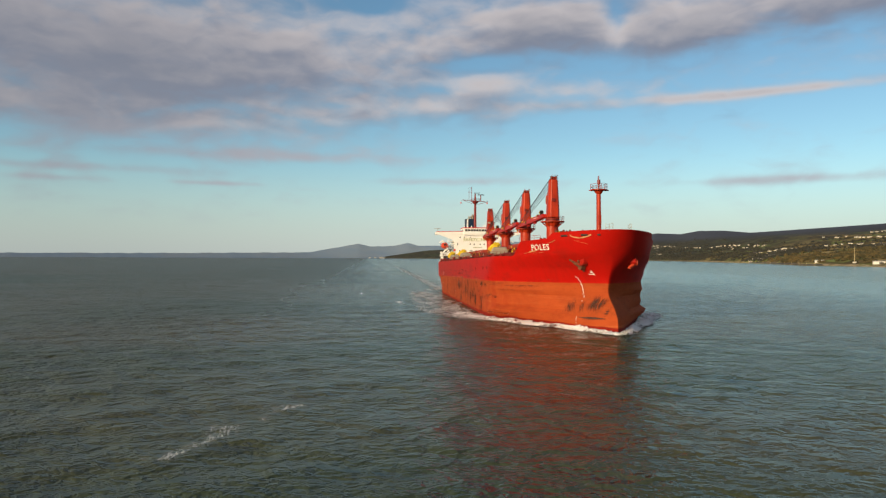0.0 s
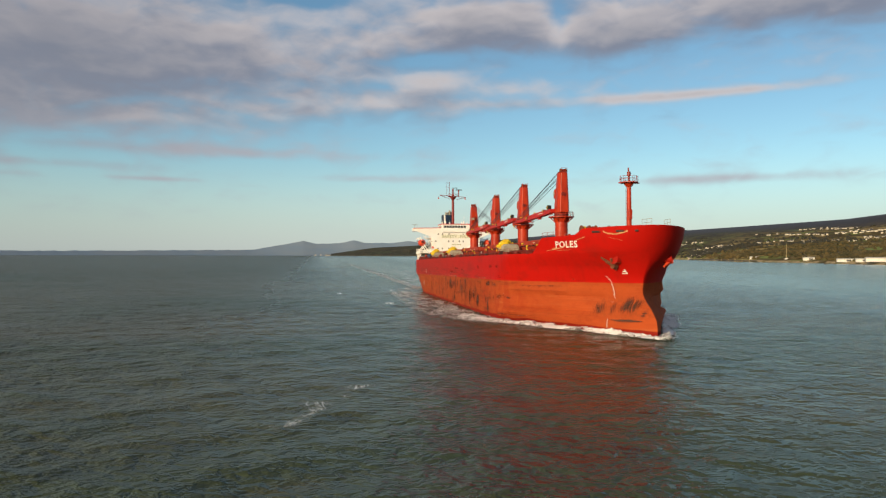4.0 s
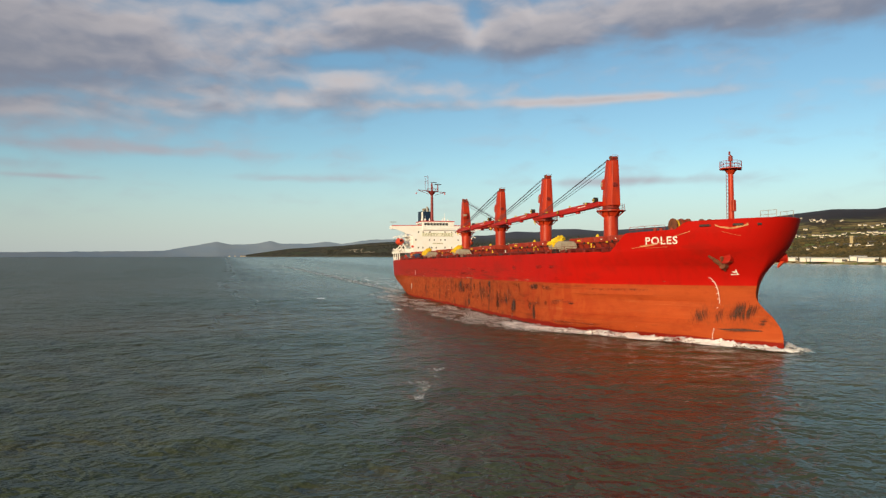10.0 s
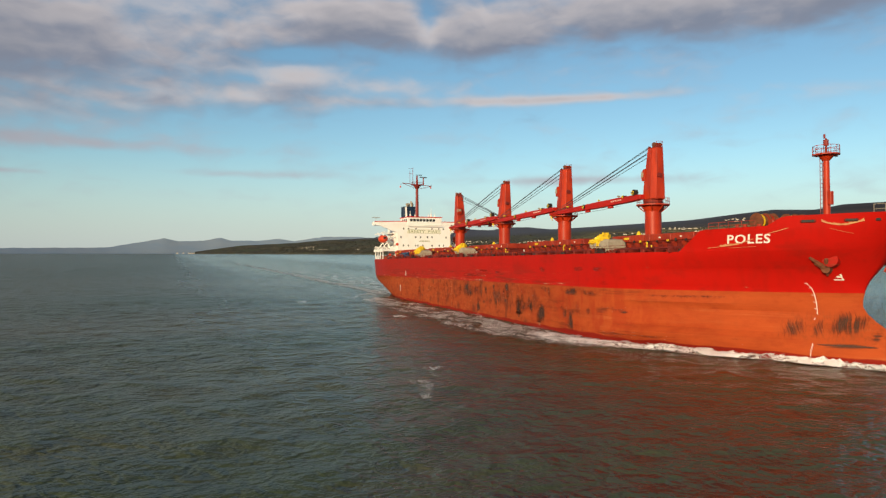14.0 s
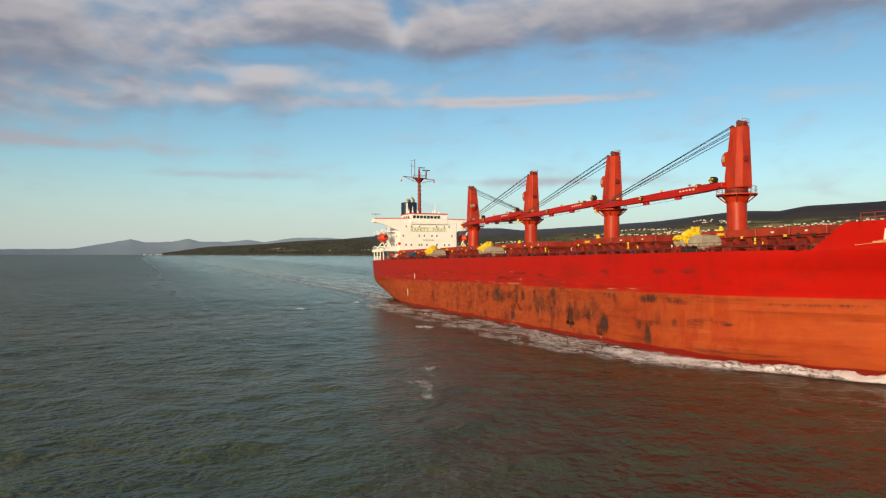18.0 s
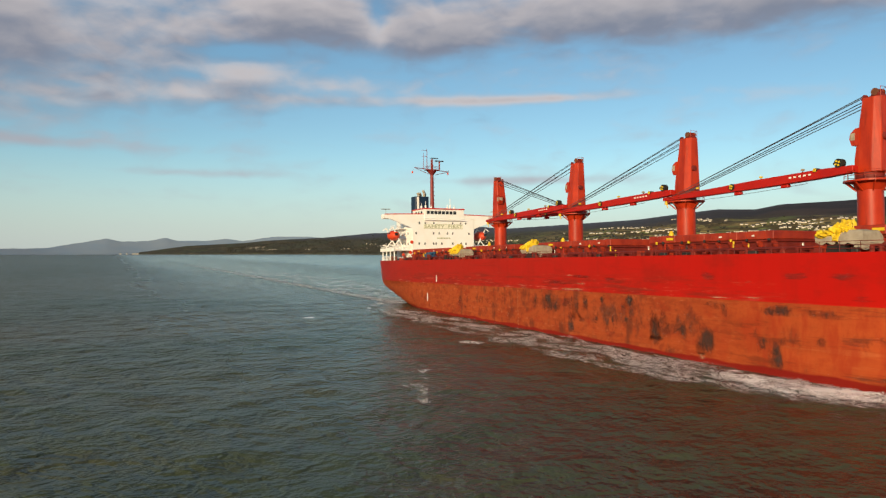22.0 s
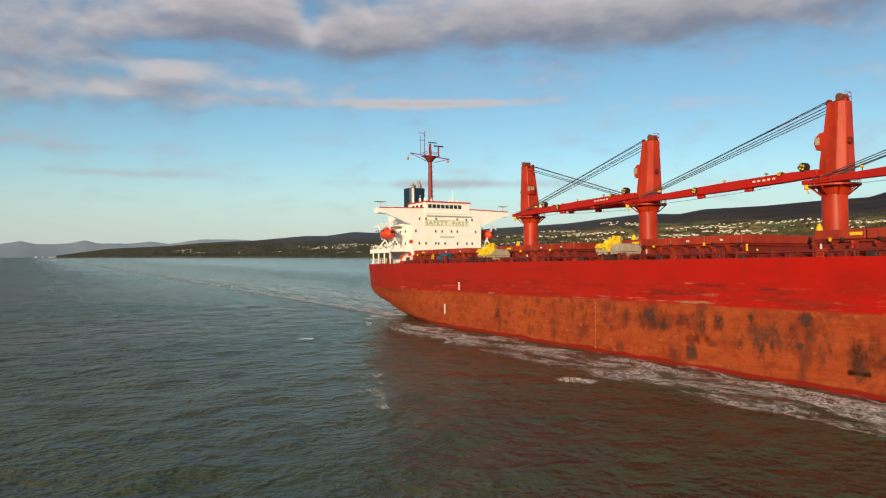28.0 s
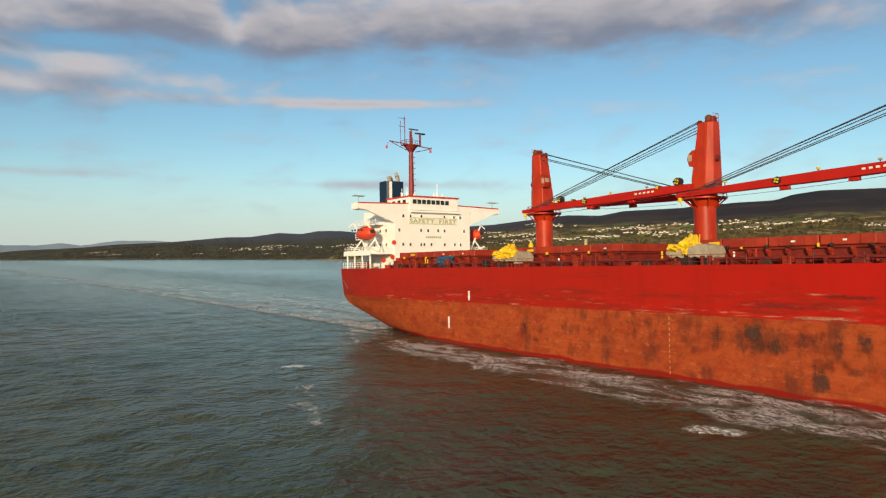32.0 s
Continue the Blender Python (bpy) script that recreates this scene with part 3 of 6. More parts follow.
def land_at(az, d):
    """The height of the near land at an azimuth and distance seen from the drone's mean place."""
    ds, e = pick(SHORE, az), pick(SKY_LINE, az)
    depth = min(2100.0, 4820.0 - ds)
    u = (d - ds) / depth
    if u < 0:
        return -6.0 + 6.0 * max(-1, u * 20) + 1.0 if u > -0.05 else -8.0
    top = e * (ds + depth) + 12.0
    ang = radians(az)
    p = Vector((math.cos(ang) * d, math.sin(ang) * d, 0)) * 0.0021
    n = noise.fractal(p, 0.9, 2.0, 5)
    rise = 2.6 + min(u * 160, 5.0) + (top - 8.0) * (0.34 * min(u / 0.45, 1.0) + 0.66 * max(0.0, min(1.0, (u - 0.40) / 0.60)) ** 1.05) if u <= 1 else top * (1 - (u - 1) * 1.5)
    return rise + n * 0.055 * top * math.sin(min(u, 1.0) * math.pi) * 1.2


def polar(name, a0, a1, step, dist, height, mat, label):
    bm = B()
    grid = []
    azs = np.arange(a0, a1 + 0.001, step)
    for a in azs:
        row = []
        for d in dist(a):
            r = radians(a)
            row.append(bm.verts.new((EYE[0] + math.cos(r) * d, EYE[1] + math.sin(r) * d, height(a, d))))
        grid.append(row)
    for r0, r1 in zip(grid, grid[1:]):
        for i in range(len(r0) - 1):
            bm.faces.new((r0[i], r0[i + 1], r1[i + 1], r1[i]))
    bmesh.ops.recalc_face_normals(bm, faces=bm.faces)
    ob = part(name, bm, mat, smooth=True)
    return tagged(ob, label, "land", kind="structure")


def land_dist(a):
    ds = pick(SHORE, a)
    depth = min(2100.0, 4820.0 - ds)
    return [ds - 40, ds, ds + 4] + [ds + depth * (i / 44) ** 1.15 for i in range(1, 52)]


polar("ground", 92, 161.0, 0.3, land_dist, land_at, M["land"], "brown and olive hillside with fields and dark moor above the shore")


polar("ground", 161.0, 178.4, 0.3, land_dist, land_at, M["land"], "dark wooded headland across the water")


def far_height(a, d):
    e = pick(FAR_LINE, a)
    n = noise.noise(Vector((a * 1.3, 0.3, 0))) * 0.0006 + noise.noise(Vector((a * 4.1, 2.3, 0))) * 0.0003
    return {4780: -5.0, 4800: 1.0, 4900: max(0.0015, e + n) * 4900 + 12.2}[d]


polar("backdrop", 150, 222, 0.2, lambda a: (4780, 4800, 4900), far_height, M["far"], "far hills across the bay, blue-grey haze put into their colour")

# ---- the ship ----
ship = tagged(new("bulk_carrier"), "large red and orange bulk carrier with four deck cranes under way", "ship")
HB, DECK, BOOT = 16.0, 11.6, 6.7
BOW = ((-7, 79.6, 46.0, .85, .83), (-0.7, 80.20, 46.0, .850, .832), (1, 80.03, 52.1, .982, .963), (2.2, 78.91, 46.0, 1.066, .957), (3, 78.02, 47.6, 1.251, 1.004), (4, 76.22, 46.0, 1.266, .998), (5.3, 75.25, 47.8, 1.357, .883), (6.4, 75.49, 46.0, 1.257, .828), (7.8, 75.87, 48.6, 1.135, .758), (9.3, 77.14, 50.0, .967, .685), (10.9, 77.97, 52.4, .851, .516), (12.1, 78.91, 51.7, .850, .483), (13.9, 80.00, 53.2, .850, .479), (15.5, 80.95, 54.6, .850, .509), (16.5, 81.30, 55.5, .850, .500))
STERN = ((-7, -60, 2), (0, -66, 8), (1.2, -71, 11.2), (2.5, -75, 11.6), (3.9, -80, 11.8), (5, -84.2, 12), (6.5, -86, 12.2), (12, -86.4, 12.6), (17, -86.4, 12.6))


def smooth(table):
    """The table drawn fair: a fine run of heights, eased over a metre."""
    zs = np.arange(table[0][0], table[-1][0] + 0.01, 0.1)
    raw = [np.interp(zs, [r[0] for r in table], [r[i] for r in table]) for i in range(1, len(table[0]))]
    w = np.hanning(13)
    w /= w.sum()
    return zs, [np.convolve(np.pad(c, 6, mode="edge"), w, mode="valid") for c in raw]


FAIR = {id(t): smooth(t) for t in (BOW, STERN)}


def col(table, z, i):
    zs, cs = FAIR[id(table)]
    f = min(max((z - zs[0]) / 0.1, 0.0), len(zs) - 1.001)
    j = int(f)
    return float(cs[i - 1][j] + (cs[i - 1][j + 1] - cs[i - 1][j]) * (f - j))


def half(x, z):
    """Half breadth of the hull at x and height z in the ship's space."""
    xs, x0 = col(BOW, z, 1), col(BOW, z, 2)
    if x > x0:
        u = min(1.0, (x - x0) / (xs - x0))
        return HB * max(0.0, 1 - u ** col(BOW, z, 3) * u * 1.12 / (u + 0.12)) ** col(BOW, z, 4)
    xt, he = col(STERN, z, 1), col(STERN, z, 2)
    xm = -44.0 if z < 6 else -56.0
    if x < xm:
        u = min(1.0, (xm - x) / (xm - xt))
        return HB - (HB - he) * u ** 2.2
    return HB


def rail_top(x):
    return float(np.interp(x, (60.6, 63.9, 71.1, 72.5, 83), (DECK, 14.2, 14.4, 15.38, 15.55)))


def hull_rows(zs, x_from=None):
    """Rows of points round one side, stern to stem, at each height."""
    rows = []
    for z in zs:
        xt = col(STERN, z, 1) if x_from is None else x_from
        xs = col(BOW, z, 1)
        st = []
        if x_from is None:
            st += [xt + (-46 - xt) * i / 16 for i in range(16)] + list(np.arange(-46, 53, 3.0))
        else:
            st += [x_from + (53 - x_from) * i / 3 for i in range(3)] if x_from < 53 else []
        b0 = max(53.0, st[-1] + 0.5 if st else x_from)
        st += [b0 + (xs - b0) * math.sin(i / 44 * math.pi / 2) for i in range(45)]
        rows.append([(x, half(x, z), z) for x in st])
    return rows


def build_hull():
    zs = [-7, -4, -2, -1.3, -0.4, 0.4, 1.2, 2.0, 2.8, 3.6, 4.4, 5.2, 5.9, BOOT, 7.4, 8.2, 9.0, 9.8, 10.7, DECK]
    bm = B()
    for side in (-1, 1):
        grid = [[bm.verts.new((x, side * y, z)) for x, y, z in row] for row in hull_rows(zs)]
        for r0, r1, z0 in zip(grid, grid[1:], zs):
            for i in range(len(r0) - 1):
                f = bm.faces.new((r0[i], r0[i + 1], r1[i + 1], r1[i]) if side < 0 else (r0[i], r1[i], r1[i + 1], r0[i + 1]))
                f.material_index = 1 if z0 < BOOT - 0.01 else 0
            # stern end, rounded in to the middle line
        for g, z in zip(grid, zs):
            g.insert(0, bm.verts.new((g[0].co.x - 0.7, side * (abs(g[0].co.y) - 1.1), z)))
            g.insert(0, bm.verts.new((g[0].co.x - 0.5, 0, z)))
        for r0, r1, z0 in zip(grid, grid[1:], zs):
            for i in range(2):
                f = bm.faces.new((r0[i], r0[i + 1], r1[i + 1], r1[i]) if side < 0 else (r0[i], r1[i], r1[i + 1], r0[i + 1]))
                f.material_index = 1 if z0 < BOOT - 0.01 else 0
    bmesh.ops.remove_doubles(bm, verts=bm.verts, dist=0.002)
    return part("hull", bm, [M["top"], M["boot"]], ship, "red topsides over scuffed orange antifouling with rust and fender marks", smooth=True)


hull = build_hull()


def build_forecastle():
    bm = B()
    for side in (-1, 1):
        rows = []
        for j in range(9):
            row = []
            for i in range(49):
                t = i / 48
                zt = DECK
                xs = 60.6 + (col(BOW, DECK, 1) - 60.6) * math.sin(t * math.pi / 2)
                # walk the station outwards with the flare
                for _ in range(3):
                    zt = DECK + (rail_top(xs) - DECK) * j / 8
                    xs = 60.6 + (col(BOW, zt, 1) - 60.6) * math.sin(t * math.pi / 2)
                row.append(bm.verts.new((xs, side * half(xs, zt), zt)))
            rows.append(row)
        for r0, r1 in zip(rows, rows[1:]):
            for i in range(len(r0) - 1):
                bm.faces.new((r0[i], r0[i + 1], r1[i + 1], r1[i]) if side < 0 else (r0[i], r1[i], r1[i + 1], r0[i + 1]))
    bmesh.ops.remove_doubles(bm, verts=bm.verts, dist=0.002)
    fs = list(bm.faces)
    bmesh.ops.solidify(bm, geom=fs, thickness=0.14)
    return part("forecastle_bulwark", bm, M["top"], ship, "bright red flared bow bulwark", smooth=True)


build_forecastle()


def deck_plate(name, z, x0, x1, inset, mat, label):
    bm = B()
    st = [x0 + (x1 - x0) * i / 60 for i in range(61)]
    a = [bm.verts.new((x, -max(0.02, half(x, z) - inset), z)) for x in st]
    b = [bm.verts.new((x, max(0.02, half(x, z) - inset), z)) for x in st]
    for i in range(60):
        bm.faces.new((a[i], a[i + 1], b[i + 1], b[i]))
    return part(name, bm, mat, ship, label)


deck_plate("main_deck", DECK - 0.05, -86.4, 70, 0.02, M["deck"], "red oxide painted steel deck")
deck_plate("forecastle_deck", 13.7, 65.5, 80.2, 0.2, M["deck"], "red oxide forecastle deck")
bm = B()
box(bm, 65.2, 65.6, 0.3 - half(65.4, DECK), half(65.4, DECK) - 0.3, DECK, 13.7)
part("forecastle_bulkhead", bm, M["hatch"], ship)


def hull_letters(text, x0, x1, z0, z1, mat, name):
    """Letters laid on the starboard side of the hull."""
    cu = bpy.data.curves.new(name, "FONT")
    cu.body, cu.resolution_u, cu.offset, cu.space_character = text, 3, 0.02, 1.12
    tmp = new(name, cu)
    me = bpy.data.meshes.new_from_object(tmp.evaluated_get(bpy.context.evaluated_depsgraph_get()))
    bpy.data.objects.remove(tmp)
    bm = B()
    bm.from_mesh(me)
    bmesh.ops.triangulate(bm, faces=bm.faces)
    lo = [min(v.co[i] for v in bm.verts) for i in (0, 1)]
    hi = [max(v.co[i] for v in bm.verts) for i in (0, 1)]
    for v in bm.verts:
        u, w = (v.co.x - lo[0]) / (hi[0] - lo[0]), (v.co.y - lo[1]) / (hi[1] - lo[1])
        x, z = x0 + u * (x1 - x0), z0 + w * (z1 - z0)
        x += 0.30 * w * (z1 - z0)
        v.co = (x, -half(x, z) - 0.07, z)
    return part(name, bm, mat, ship, "white painted ship name on the bow")


def hull_plate(name, mat, quads, label="", off=0.04, side=-1):
    """Painted marks: pieces of hull surface (x0, x1, z0, z1[, slant]) a little proud."""
    for q in quads:
        bm = B()
        x0, x1, z0, z1 = q[:4]
        sl = q[4] if len(q) > 4 else 0.0
        n = max(1, int((x1 - x0) / 0.8))
        lo, hi = [], []
        for i in range(n + 1):
            x = x0 + (x1 - x0) * i / n
            dz = sl * i / n
            lo.append(bm.verts.new((x, side * (half(x, z0 + dz) + off), z0 + dz)))
            hi.append(bm.verts.new((x, side * (half(x, z1 + dz) + off), z1 + dz)))
        for i in range(n):
            bm.faces.new((lo[i], lo[i + 1], hi[i + 1], hi[i]))
        part(name, bm, mat, ship, label)


hull_letters("POLES", 66.55, 70.95, 12.42, 13.5, M["letter"], "ship_name")
for line in (((71.88, 7.8), (72.06, 7.29), (72.08, 6.46), (72.12, 5.64), (72.1, 4.88), (72.02, 4.19), (71.95, 3.6)), ((72.75, 1.0), (72.5, 0.28), (72.34, -0.56), (72.25, -1.25))):
    for (xa, za), (xb, zb) in zip(line, line[1:]):
        for i in range(2):
            f = i / 2
            x, z = xa + (xb - xa) * f, za + (zb - za) * f
            dz = (zb - za) / 2
            hull_plate("draft_mark_forward", M["letter"], [(x, x + 0.055, z + dz, z)] + ([(x - 0.2, x, z - 0.06, z)] if za > 2 and i == 0 else []), "white draught scale on the bow", off=0.10)
hull_plate("bulb_symbol", M["letter"], [(74.08, 74.78, 8.16, 8.28), (74.70, 74.82, 8.2, 8.55), (74.42, 74.80, 8.46, 8.57), (74.44, 74.86, 8.56, 8.66), (74.76, 74.9, 8.66, 8.88)], "white bulbous bow symbol", off=0.09)
hull_plate("draft_mark_aft", M["letter"], [(-42.85, -42.45, 7.05, 8.35), (-47.6, -47.2, 2.9, 4.55)], "white vertical marks on the quarter")
hull_plate("quarter_mark", M["letter"], [(-85.2 + i * 0.55, -84.9 + i * 0.55, 9.35 - i * 0.3, 9.47 - i * 0.3) for i in range(6)], "worn white marks on the quarter", off=0.06)
hull_plate("draft_mark_midships", M["scrape"], [(-10.32, -10.24, 0.6 + i * 0.55, 0.9 + i * 0.55) for i in range(11)], "faded midship draught scale")

def chafe(name, pts, w, off):
    """A ragged band of bare primer that follows a line on the bow."""
    bm = B()
    a, b = [], []
    n = 26
    for i in range(n + 1):
        u = i / n * (len(pts) - 1)
        j = min(int(u), len(pts) - 2)
        x = pts[j][0] + (pts[j + 1][0] - pts[j][0]) * (u - j)
        z = pts[j][1] + (pts[j + 1][1] - pts[j][1]) * (u - j)
        h = w * (0.45 + 0.8 * abs(noise.noise(Vector((i * 0.63, off, 0)))))
        a.append(bm.verts.new((x, -half(x, z) - 0.12, z)))
        b.append(bm.verts.new((x, -half(x, z + h) - 0.12, z + h)))
    for i in range(n):
        bm.faces.new((a[i], a[i + 1], b[i + 1], b[i]))
    return part(name, bm, M["scrape"], ship, "bare chafed primer on the red side")


def scuff(name, mat, rows, label, off=0.05):
    """Torn marks on the side of the hull: x0, x1, z0, z1 and weight."""
    for x0, x1, z0, z1, w in rows:
        bm = B()
        lay = bm.verts.layers.float.new("dense")
        nx, nz = max(5, int((x1 - x0) / 0.5)), max(5, int((z1 - z0) / 0.5))
        grid = []
        for i in range(nx + 1):
            u = i / nx
            line = []
            for j in range(nz + 1):
                v = j / nz
                x, z = x0 + (x1 - x0) * u, z0 + (z1 - z0) * v
                p = bm.verts.new((x, -half(x, z) - off, z))
                p[lay] = w * min(1.0, 2.6 * min(u, 1 - u)) ** 0.7 * min(1.0, 2.6 * min(v, 1 - v)) ** 0.7
                line.append(p)
            grid.append(line)
        for a, b in zip(grid, grid[1:]):
            for j in range(nz):
                bm.faces.new((a[j], b[j], b[j + 1], a[j + 1]))
        part(name, bm, mat, hull, label, smooth=True)


scuff("fender_scuff", M["scuff"], [
    (16.3, 18.9, 4.5, 6.8, 1.0), (20.6, 23.2, -0.4, 6.5, 0.85), (21.0, 23.0, 1.2, 4.2, 1.2), (25.2, 28.3, 2.0, 4.1, 0.95), (23.4, 25.4, 1.6, 3.7, 0.8), (28.4, 32.0, -0.1, 3.8, 1.2),
    (28.5, 34.2, 5.3, 6.9, 0.8), (32.1, 34.0, 3.3, 6.9, 0.8), (37.0, 42.3, 5.1, 6.6, 1.05), (38.0, 40.5, -0.5, 3.7, 1.15), (36.2, 38.3, 1.5, 3.7, 0.8), (43.5, 45.0, 2.5, 4.0, 0.85),
    (-32.7, -30.8, 2.2, 5.6, 1.15), (-30.6, -28.6, 2.0, 3.6, 0.7), (-14.3, -11.7, 0.9, 3.4, 1.1), (-6.3, -3.9, 3.0, 6.6, 1.0), (-2.6, 1.6, 3.0, 6.6, 1.05), (2.4, 5.8, 3.6, 6.6, 0.9),
    (3.4, 5.9, 0.9, 4.2, 1.1), (7.3, 8.9, 3.9, 6.6, 0.95), (11.1, 12.6, 4.9, 6.6, 0.9), (9.0, 11.0, 1.6, 4.0, 0.7), (12.5, 15.5, 1.4, 3.4, 0.75), (-17.5, -10.0, 4.6, 6.3, 0.65), (-9.8, -7.6, 1.8, 4.0, 0.65),
    (-41.0, -36.0, 4.4, 6.4, 0.6), (-26.0, -23.0, 5.9, 6.5, 0.7), (-50.0, -47.0, 2.2, 4.6, 0.6), (52.5, 53.7, 5.8, 6.6, 0.9), (53.2, 61.0, 5.5, 6.5, 0.85), (-22.0, -19.0, 3.0, 5.4, 0.55)],
    "blackened fender scuff on the antifouling")
scuff("fender_scuff", M["scuff"], [
    (-2.6, 0.0, 4.2, 6.6, 1.35), (-0.4, 1.9, 3.2, 5.2, 1.0), (2.2, 3.8, 4.0, 6.5, 1.05), (5.1, 6.9, 2.8, 6.6, 1.0), (3.4, 5.6, 0.0, 3.6, 1.35), (7.3, 8.7, 4.2, 6.5, 1.2), (11.0, 12.2, 5.0, 6.5, 1.05), (16.2, 18.3, 4.7, 6.9, 1.4),
    (15.5, 16.7, 4.4, 5.6, 1.1), (16.0, 17.5, 2.9, 3.95, 1.3), (9.9, 11.0, 2.2, 3.9, 1.05), (12.3, 13.4, 1.9, 3.7, 1.25)], "blackened fender scuff on the antifouling", 0.06)
scuff("fender_scuff", M["scuff"], [
    (13.6, 14.3, 2.4, 3.85, 1.2), (6.2, 8.0, 2.1, 3.5, 0.85), (21.0, 23.3, 0.0, 3.9, 1.15), (24.0, 28.2, 2.1, 4.1, 0.9), (28.5, 31.8, 0.1, 4.0, 1.3), (37.0, 41.8, 5.1, 6.6, 1.15), (38.5, 40.3, -0.4, 3.3, 1.3), (36.6, 38.5, 1.3, 3.4, 0.95),
    (31.9, 34.0, 5.0, 6.8, 1.0), (29.0, 31.4, 5.6, 6.65, 0.9), (41.7, 47.0, 5.2, 6.5, 0.75), (57.0, 66.0, 5.6, 6.5, 0.8), (45.0, 53.0, 3.2, 4.4, 0.7)], "blackened fender scuff on the antifouling", 0.06)
scuff("scuffed_smear", M["smear"], [(-9.0, 8.0, 2.6, 6.7, 0.86), (6.0, 24.0, 1.4, 6.7, 0.82), (16.0, 35.0, 0.4, 6.7, 0.84), (-34.0, -9.0, 2.6, 6.6, 0.62), (34.0, 46.0, 0.4, 6.2, 0.66)], "dark smears left by fenders")
scuff("dark_run", M["drip"], [(68.9, 72.1, 0.9, 4.2, 0.95), (71.9, 73.7, 1.1, 4.2, 0.8), (73.2, 75.6, 1.2, 5.2, 1.05), (74.4, 77.0, 1.4, 4.9, 1.0)], "dark vertical runs at the bow", 0.15)
scuff("dark_run", M["drip"], [(44.0, 51.0, 1.6, 5.2, 0.55), (28.4, 32.0, -0.2, 4.6, 0.75), (2.4, 9.0, 2.0, 6.4, 0.55)], "dark vertical runs on the antifouling")
scuff("scrape_line", M["line"], [(72.7, 78.6, 0.78, 1.06, 2.4), (73.2, 78.2, 0.45, 1.35, 0.9), (77.2, 78.4, 0.9, 3.0, 0.9)], "long dark scrape on the bulb", 0.15)
scuff("scrape_line", M["line"], [(44.6, 50.4, 2.8, 4.2, 0.75), (50.7, 52.4, 3.2, 3.7, 1.0), (43.0, 62.0, -0.3, 1.3, 0.75), (60.0, 71.0, 0.1, 1.4, 0.65), (-10.0, 30.0, 0.4, 1.8, 0.45), (30.0, 44.0, 4.1, 5.4, 0.45)], "long dark scrapes along the antifouling")
scuff("smudge", M["smudge"], [(29.0, 32.0, 8.0, 10.6, 0.85), (4.0, 10.8, 8.5, 9.2, 1.1), (11.2, 15.4, 8.3, 8.9, 0.9), (39.2, 43.7, 8.9, 9.9, 0.8), (44.4, 48.2, 8.9, 9.9, 0.85), (45.8, 49.8, 7.0, 8.0, 0.85), (-10.0, 9.5, 6.9, 8.9, 0.75), (9.0, 30.0, 6.9, 8.4, 0.55), (-60.0, -12.0, 6.9, 9.5, 0.42)], "dull dark smudge on the red side")
scuff("pale_scrape", M["pale"], [(30.2, 34.6, 6.75, 7.05, 0.9), (34.4, 38.9, 6.9, 7.2, 0.85), (1.5, 9.2, 6.75, 7.15, 0.95), (-10.4, -6.6, 6.7, 7.1, 0.9), (32.8, 39.0, 8.1, 8.9, 0.6), (0.97, 6.95, 8.75, 9.2, 0.8), (1.3, 11.6, 7.4, 8.15, 0.62), (0.9, 9.0, 6.7, 7.25, 1.15), (33.0, 38.9, 8.4, 8.95, 0.72), (66.0, 66.8, 7.1, 7.35, 0.95), (55.5, 56.3, 8.3, 10.3, 0.55), (-20.0, -12.0, 7.2, 8.2, 0.4), (28.9, 30.1, -0.3, 0.6, 1.0), (-85.0, -80.0, 7.0, 8.6, 0.45)], "bare pale scrape on the paint")
chafe("chafed_patch", ((75.89, 14.62), (76.45, 14.36), (77.09, 14.2), (77.72, 14.22), (78.24, 14.4), (78.88, 14.62)), 0.34, 1.3)
chafe("chafed_patch", ((76.39, 13.9), (77.15, 13.55), (77.85, 13.28)), 0.06, 2.3)
chafe("chafed_patch", ((65.73, 12.1), (66.71, 12.18), (67.88, 12.36)), 0.36, 4.1)
chafe("chafed_patch", ((67.88, 12.4), (68.85, 12.7), (69.46, 12.92)), 0.16, 3.1)
chafe("chafed_patch", ((64.33, 11.95), (65.64, 12.08)), 0.10, 5.1)
chafe("chafed_patch", ((66.6, 11.95), (69.51, 12.05)), 0.05, 6.1)
chafe("chafed_patch", ((71.11, 13.5), (72.04, 13.74), (73.03, 14.05)), 0.11, 7.7)


def anchor(name, side, pts, mat, pocket):
    """Stockless anchor at the bow; pts are (x, z, off the hull) of pocket, shank top, crown and the two fluke tips."""
    at = [Vector((x, side * (half(x, z) + off), z)) for x, z, off in pts]
    base = new(name)
    base.parent = ship
    base.matrix_basis = Matrix.Translation(at[0])
    loc = [p - at[0] for p in at]
    out = Vector((0.45, side * 0.89, 0))
    part("pocket", rod(B(), loc[0] - out * 0.6, loc[0] + out * pocket[1], pocket[0], pocket[0] * 0.85, 18), M["top"], base)
    part("shank", rod(B(), loc[1], loc[2], 0.2, 0.26), mat, base)
    for tip in loc[3:]:
        part("fluke", rod(B(), loc[2], tip, 0.34, 0.14), mat, base)
    part("crown", rod(B(), loc[2] - out * 0.4, loc[2] + out * 0.4, 0.55, 0.45, 14), mat, base)
    return tagged(base, "rusty stockless anchor housed on the bow" if side < 0 else "red painted anchor hanging below the bow flare")


